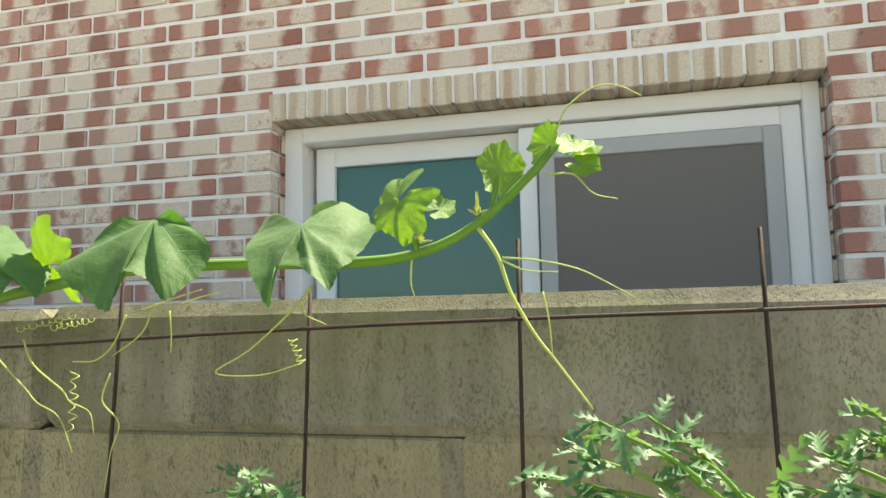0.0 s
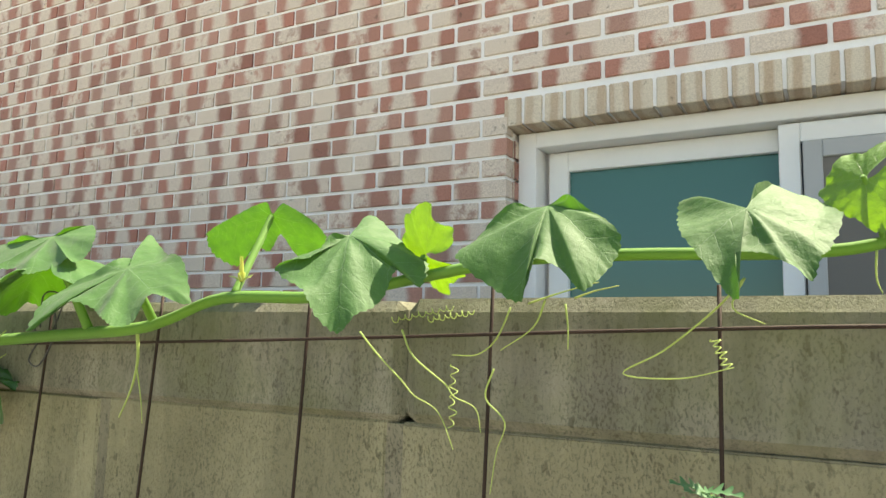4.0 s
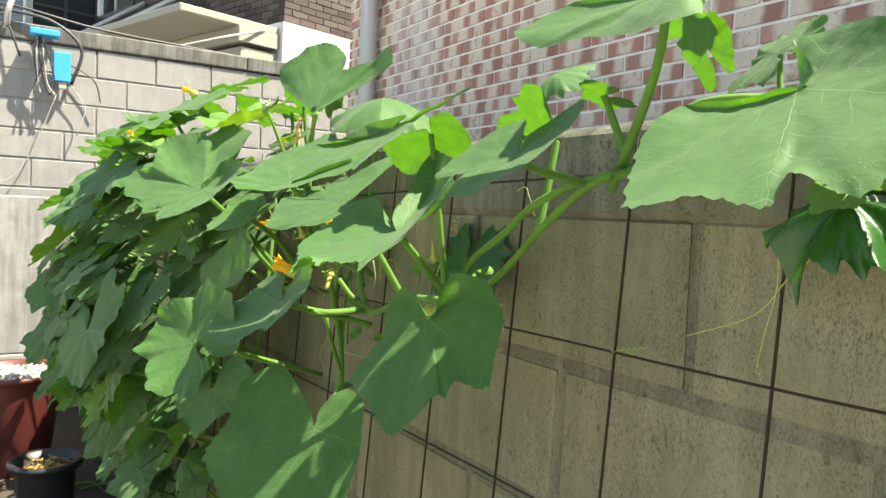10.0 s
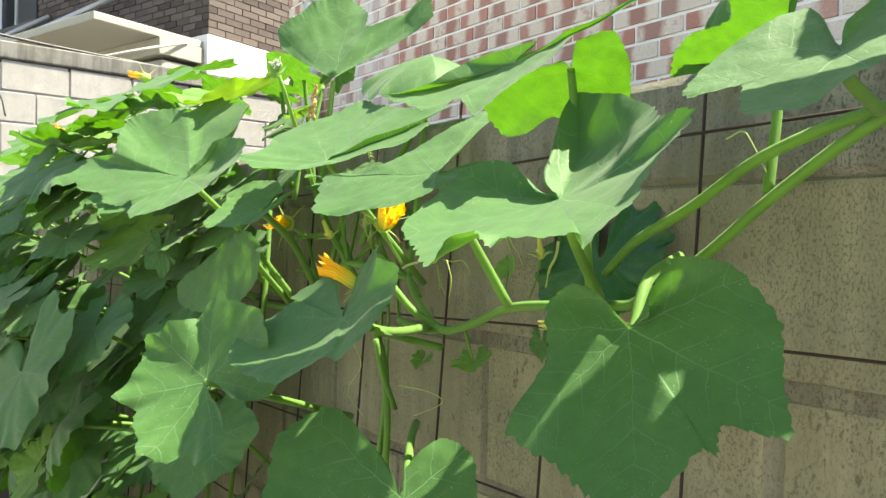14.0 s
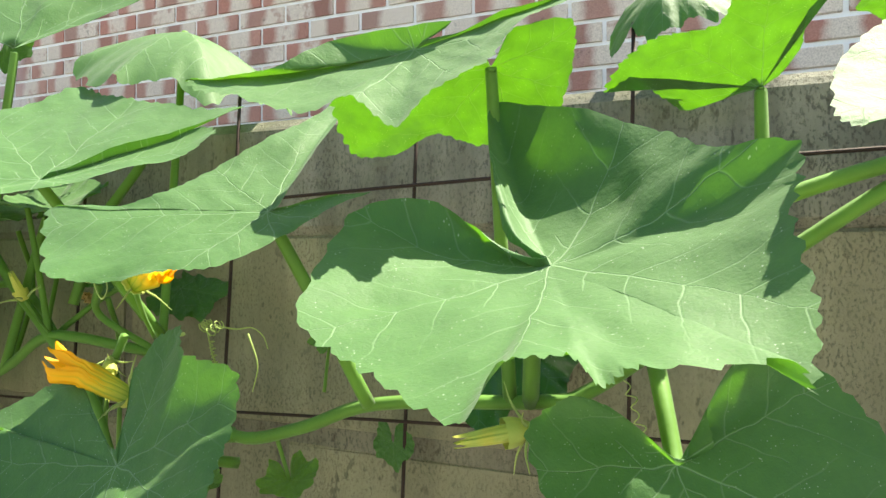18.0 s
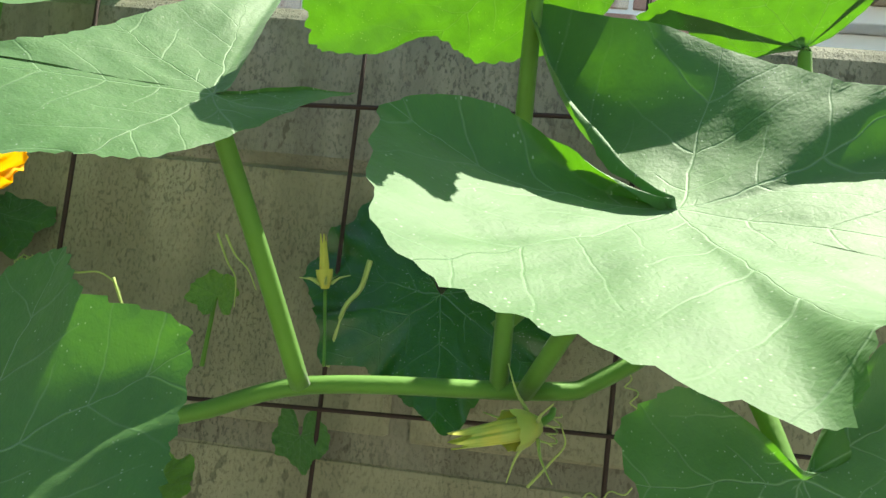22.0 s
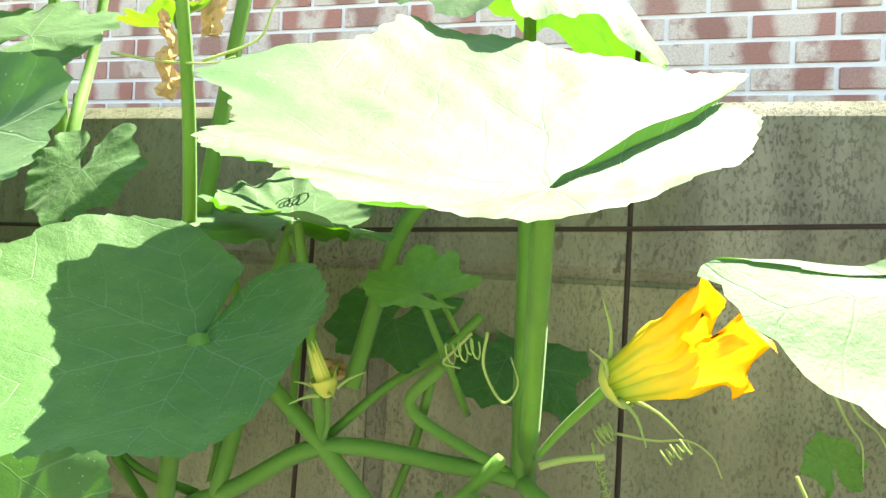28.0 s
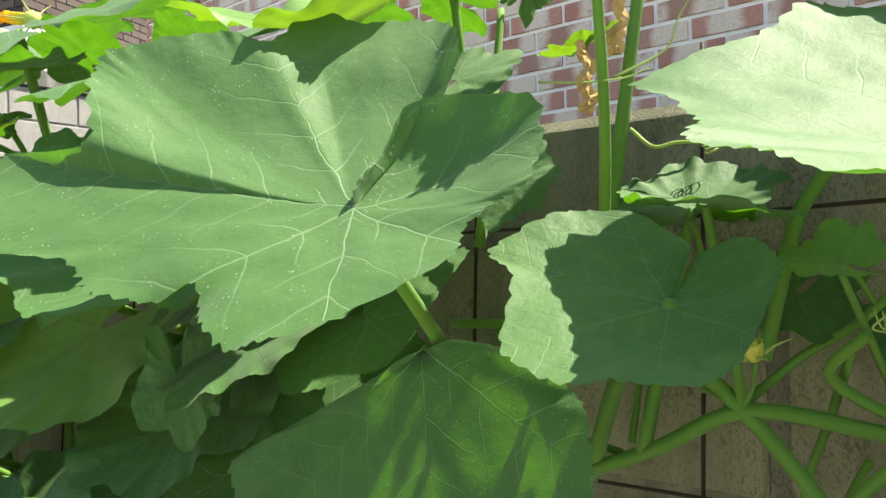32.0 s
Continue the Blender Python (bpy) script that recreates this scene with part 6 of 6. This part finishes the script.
tube("leaf_stalk", [(-2.037, 0.470, 0.976), (-2.040, 0.450, 1.030), (-2.041, 0.440, 1.071)], (0.004, 0.004), STEM, MIDDLE, 5, 5)
tube("leaf_stalk", [(-2.165, 0.500, 0.713), (-2.104, 0.500, 0.986), (-2.142, 0.500, 1.088), (-2.085, 0.480, 1.170)], (0.005, 0.004), STEM, MIDDLE, 5, 5)
weed((0.100, 0.430), "bushy green weed with lobed leaves by the wire", [(-0.021, 0.420, 1.298), (0.005, 0.430, 1.300), (-0.032, 0.400, 1.284), (-0.063, 0.410, 1.271), (0.017, 0.420, 1.287), (-0.010, 0.400, 1.295), (-0.025, 0.410, 1.265)], 1)
weed((0.200, 0.400), "green weed with lobed leaves leaning on the wall", [(0.088, 0.410, 1.285), (0.104, 0.400, 1.298), (0.116, 0.410, 1.294), (0.068, 0.410, 1.271), (0.090, 0.390, 1.276), (0.113, 0.400, 1.304)], 2)
weed((-0.230, 0.460), "small dark weed against the wall", [(-0.259, 0.460, 1.254), (-0.238, 0.460, 1.247), (-0.282, 0.470, 1.240)], 3)

# ---- cables on the far wall, tie wire, dry stalks ----
cable_box = empty("cable_box", (FAR_X + 0.05, 0.30, 2.06), label="blue plastic cable box hung on the block wall", category="cable box")
part("housing", box((0, -0.055, 0.0), (0.05, 0.055, 0.20), 0.006), BLUE, cable_box, "bright blue housing")
part("gland", box((0.012, -0.02, -0.05), (0.04, 0.03, -0.001), 0.004), PALE_CABLE, cable_box)
part("hood", box((0.0, -0.20, 0.285), (0.11, -0.02, 0.33), 0.008), BLUE, cable_box, "blue plastic hood")
r = rng(31)
for k in range(6):
    a = Vector((0.05, -0.12 + r.uniform(-.03, .03), 0.29))
    b = Vector((0.04, r.uniform(-0.16, 0.0), -0.02))
    tube("wire", [a, a.lerp(b, 0.4) + Vector((0.03, r.uniform(-.05, .05), 0)), b, b + Vector((0.01, r.uniform(-.05, .05), -0.08))], 0.006, CABLE if k % 3 else PALE_CABLE, cable_box, 6, 5)
cables = empty("cables", (FAR_X + 0.04, 0.0, 0.0), label="loose dark cables looping over the block wall", category="cable")
for pts, rad, mat in ((((0, -0.06, 2.42), (0.03, -0.16, 2.1), (0.02, -0.20, 1.6), (0.03, -0.05, 1.36), (0.02, 0.12, 1.55), (0.03, 0.28, 2.0)), 0.0035, PALE_CABLE),
                      (((-0.2, -0.9, 2.75), (-0.05, -0.25, 2.52), (0, 0.0, 2.50), (0.02, 0.25, 2.46), (0.03, 0.42, 2.30), (0.02, 0.36, 2.05)), 0.012, CABLE),
                      (((-0.2, -1.2, 2.95), (-0.1, -0.35, 2.60), (-0.02, 0.1, 2.53), (-0.05, 0.6, 2.47), (-0.1, 1.6, 2.44)), 0.010, CABLE),
                      (((-0.3, -1.6, 3.2), (-0.1, -0.3, 2.66), (0.0, -0.05, 2.45), (0.03, 0.05, 2.2)), 0.007, CABLE),
                      (((0.02, 0.35, 2.05), (0.02, 0.45, 1.9), (0.02, 0.40, 1.7)), 0.004, PALE_CABLE),
                      (((0.0, 0.33, 2.2), (0.03, 0.5, 2.1), (0.02, 0.55, 1.95)), 0.005, CABLE),
                      (((0.0, -0.03, 2.40), (0.05, -0.02, 2.50), (0.03, 0.02, 2.62)), 0.02, STEEL)):
    tube("cable", pts, rad, mat, cables, 6, 6)
roof_cable = empty("roof_cable", (0, 0, 0), label="white cable hanging from the canopy", category="cable")
tube("cable", [(-8.0, 2.15, 3.0), (-7.8, 1.7, 2.82), (-7.9, 1.2, 2.66), (-8.2, 0.6, 2.6)], 0.012, PALE_CABLE, roof_cable, 6, 6)
tube("cable", [(-7.98, 2.42, 2.72), (-7.9, 2.9, 2.66), (-7.85, 3.6, 2.62)], 0.012, CABLE, roof_cable, 6, 6)

# tie wire on the net, and fallen stalks in the bed
tie = empty("tie_wire", (0, 0, 0), label="twisted black tie wire on the net", category="wire")
tube("loop", [(-1.066, 0.555, 1.33), (-1.05, 0.54, 1.36), (-1.02, 0.54, 1.372), (-1.015, 0.545, 1.34), (-1.04, 0.545, 1.30), (-1.07, 0.55, 1.305), (-1.06, 0.555, 1.33)], 0.0011, CABLE, tie, 5, 6)
tube("loop", [(-1.05, 0.548, 1.345), (-1.035, 0.54, 1.385), (-1.005, 0.545, 1.38), (-1.03, 0.55, 1.335)], 0.0010, CABLE, tie, 5, 6)
r = rng(41)
dry_stalks = empty("dry_stalks", (0, 0, 0), label="pale dry stalks lying round the pots", category="dry stalks")
for k in range(14):
    x, y = r.uniform(-4.3, -3.5), r.uniform(-0.22, 0.3)
    d = Vector((r.uniform(-.25, .25), r.uniform(-.25, .25), 0))
    tube("stalk", [Vector((x, y, 0.035)), Vector((x, y, 0.06)) + d * 0.5 + Vector((0, 0, r.uniform(0, .06))), Vector((x, y, 0.036)) + d], (0.006, 0.003), HUSK if k % 2 else STEM, dry_stalks, 6, 5)

# ---- blocks and bricks, piece by piece ----
def brick_mesh(name, lx, ly, lz, mat, bevel=0.003):
    """A brick with its front face at y = 0, from its lower left corner."""
    bm = box((0, 0, 0), (lx, ly, lz), bevel)
    uv = bm.loops.layers.uv.new("UVMap")
    for f in bm.faces:
        for l in f.loops:
            l[uv].uv = (l.vert.co.x / lx, l.vert.co.z / lz)
    me = bpy.data.meshes.new(name)
    bm.to_mesh(me)
    bm.free()
    me.materials.append(mat)
    return me


def rough_block(name, lx, ly, lz, mat, seed, bevel=0.004):
    r = rng(seed)
    bm = box((0, 0, 0), (lx, ly, lz), bevel)
    for v in bm.verts:
        v.co += Vector((r.uniform(-0.002, 0.002), r.uniform(-0.0015, 0.0015), r.uniform(-0.002, 0.002)))
    me = bpy.data.meshes.new(name)
    bm.to_mesh(me)
    bm.free()
    me.materials.append(mat)
    return me


r = rng(11)
blocks = [rough_block("block", 0.395, 0.03, 0.186, BLOCK, k) for k in range(6)]
for row in range(6):
    z = 1.079 - 0.202 * row
    shift = -0.554 if row % 2 == 0 else -0.758
    for k in range(-9, 13):
        x = shift - 0.4095 * k + 0.007
        if LOW_X < x < 3.0:
            link("block", blocks[r.randrange(6)], wall_garden, Matrix.Translation((x - 0.0, WALL_Y + r.uniform(-0.002, 0.003), z)))
for a, b in ((-5.61, -4.1), (-4.098, -2.62), (-2.618, -0.5445), (-0.5430, 1.15), (1.153, 3.2)):
    bm = box((a, WALL_Y - 0.003, 1.260), (b, WALL_Y + 0.16, WALL_TOP), 0.011, 0.002, int(-a * 10))
    part("capping", bm, CAP, wall_garden, "stained cement capping")

r = rng(12)
fblock = [rough_block("block", 0.388, 0.02, 0.188, FAR_BLOCK, 20 + k) for k in range(4)]
turn_far = Matrix.Rotation(radians(90), 4, "Z")
for row in range(12):
    z = 2.13 - 0.2 * row
    for k in range(24):
        y = -6.0 + 0.4 * k + (0.2 if row % 2 else 0.0)
        if z > 0:
            link("block", fblock[r.randrange(4)], wall_far, Matrix.Translation((FAR_X + r.uniform(-0.002, 0.002), y + 0.13, z)) @ turn_far)
for k in range(5):
    part("capping", box((FAR_X - 0.17, -6.0 + 1.9 * k, 2.327), (FAR_X + 0.015, -4.104 + 1.9 * k, 2.44), 0.01, 0.003, k), FAR_CAP, wall_far, "streaked cement capping")

# house front: stretcher bond, a course every 67 mm
r = rng(13)
brick_full, brick_half = brick_mesh("brick", 0.187, 0.05, 0.0535, BRICK_ONE), brick_mesh("brick", 0.087, 0.05, 0.0535, BRICK_ONE)
verts, faces, uvs = [], [], []
for row in range(46):
    z = 1.123 + 0.067 * row
    shift = HOUSE_X + (0.1 if row % 2 else 0.0)
    k = -1
    while True:
        k += 1
        a, b = shift - 0.2 + 0.2 * k, shift - 0.013 + 0.2 * k
        if a > 2.4:
            break
        a, b = max(a, HOUSE_X), b
        if b - a < 0.03:
            continue
        cuts = [(a, b)]
        if z + 0.057 > WIN_B and z < WIN_T + 0.09:   # the window and its soldier course
            lo, hi = (WIN_L, WIN_R)
            cuts = [c for c in ((a, min(b, lo)), (max(a, hi), b)) if c[1] - c[0] > 0.02]
        for a1, b1 in cuts:
            y = HOUSE_Y + r.uniform(-0.0015, 0.0015)
            near = -1.75 < a1 < 0.9 and 1.5 < z < 2.45
            if near and abs(b1 - a1 - 0.187) < 1e-6:
                link("brick", brick_full, wall_house, Matrix.Translation((a1, y, z)))
            elif near and abs(b1 - a1 - 0.087) < 1e-6:
                link("brick", brick_half, wall_house, Matrix.Translation((a1, y, z)))
            else:
                u0, u1 = (a1 - a) / 0.187, (b1 - a) / 0.187
                i = len(verts)
                verts += [(a1, y, z), (b1, y, z), (b1, y, z + 0.0535), (a1, y, z + 0.0535), (a1, y + 0.05, z), (b1, y + 0.05, z), (b1, y + 0.05, z + 0.0535), (a1, y + 0.05, z + 0.0535)]
                uvs += [(u0, 0), (u1, 0), (u1, 1), (u0, 1)] * 2
                faces += [(i, i + 1, i + 2, i + 3), (i, i + 4, i + 5, i + 1), (i + 3, i + 2, i + 6, i + 7), (i, i + 3, i + 7, i + 4), (i + 1, i + 5, i + 6, i + 2)]
tagged(link("brick_run", mesh_from("brick_run", verts, faces, BRICK_MANY, False, uvs), wall_house), "patterned bricks", kind="stuff")
soldier = brick_mesh("soldier_brick", 0.0575, 0.15, 0.09, SOLDIER)
for k in range(24):
    link("soldier_brick", soldier, wall_house, Matrix.Translation((WIN_L - 0.01 + 0.0677 * k, HOUSE_Y + r.uniform(-0.002, 0.001), WIN_T)) @ Matrix.Rotation(radians(r.uniform(-0.8, 0.8)), 4, "Y"))
jamb_brick = brick_mesh("jamb_brick", 0.012, 0.09, 0.057, BRICK_ONE, 0.002)
for row in range(14):
    z = 1.123 + 0.067 * row
    if z < WIN_T - 0.05:
        for x in (WIN_L - 0.006, WIN_R - 0.006):
            link("jamb_brick", jamb_brick, wall_house, Matrix.Translation((x, HOUSE_Y + 0.06, z)))
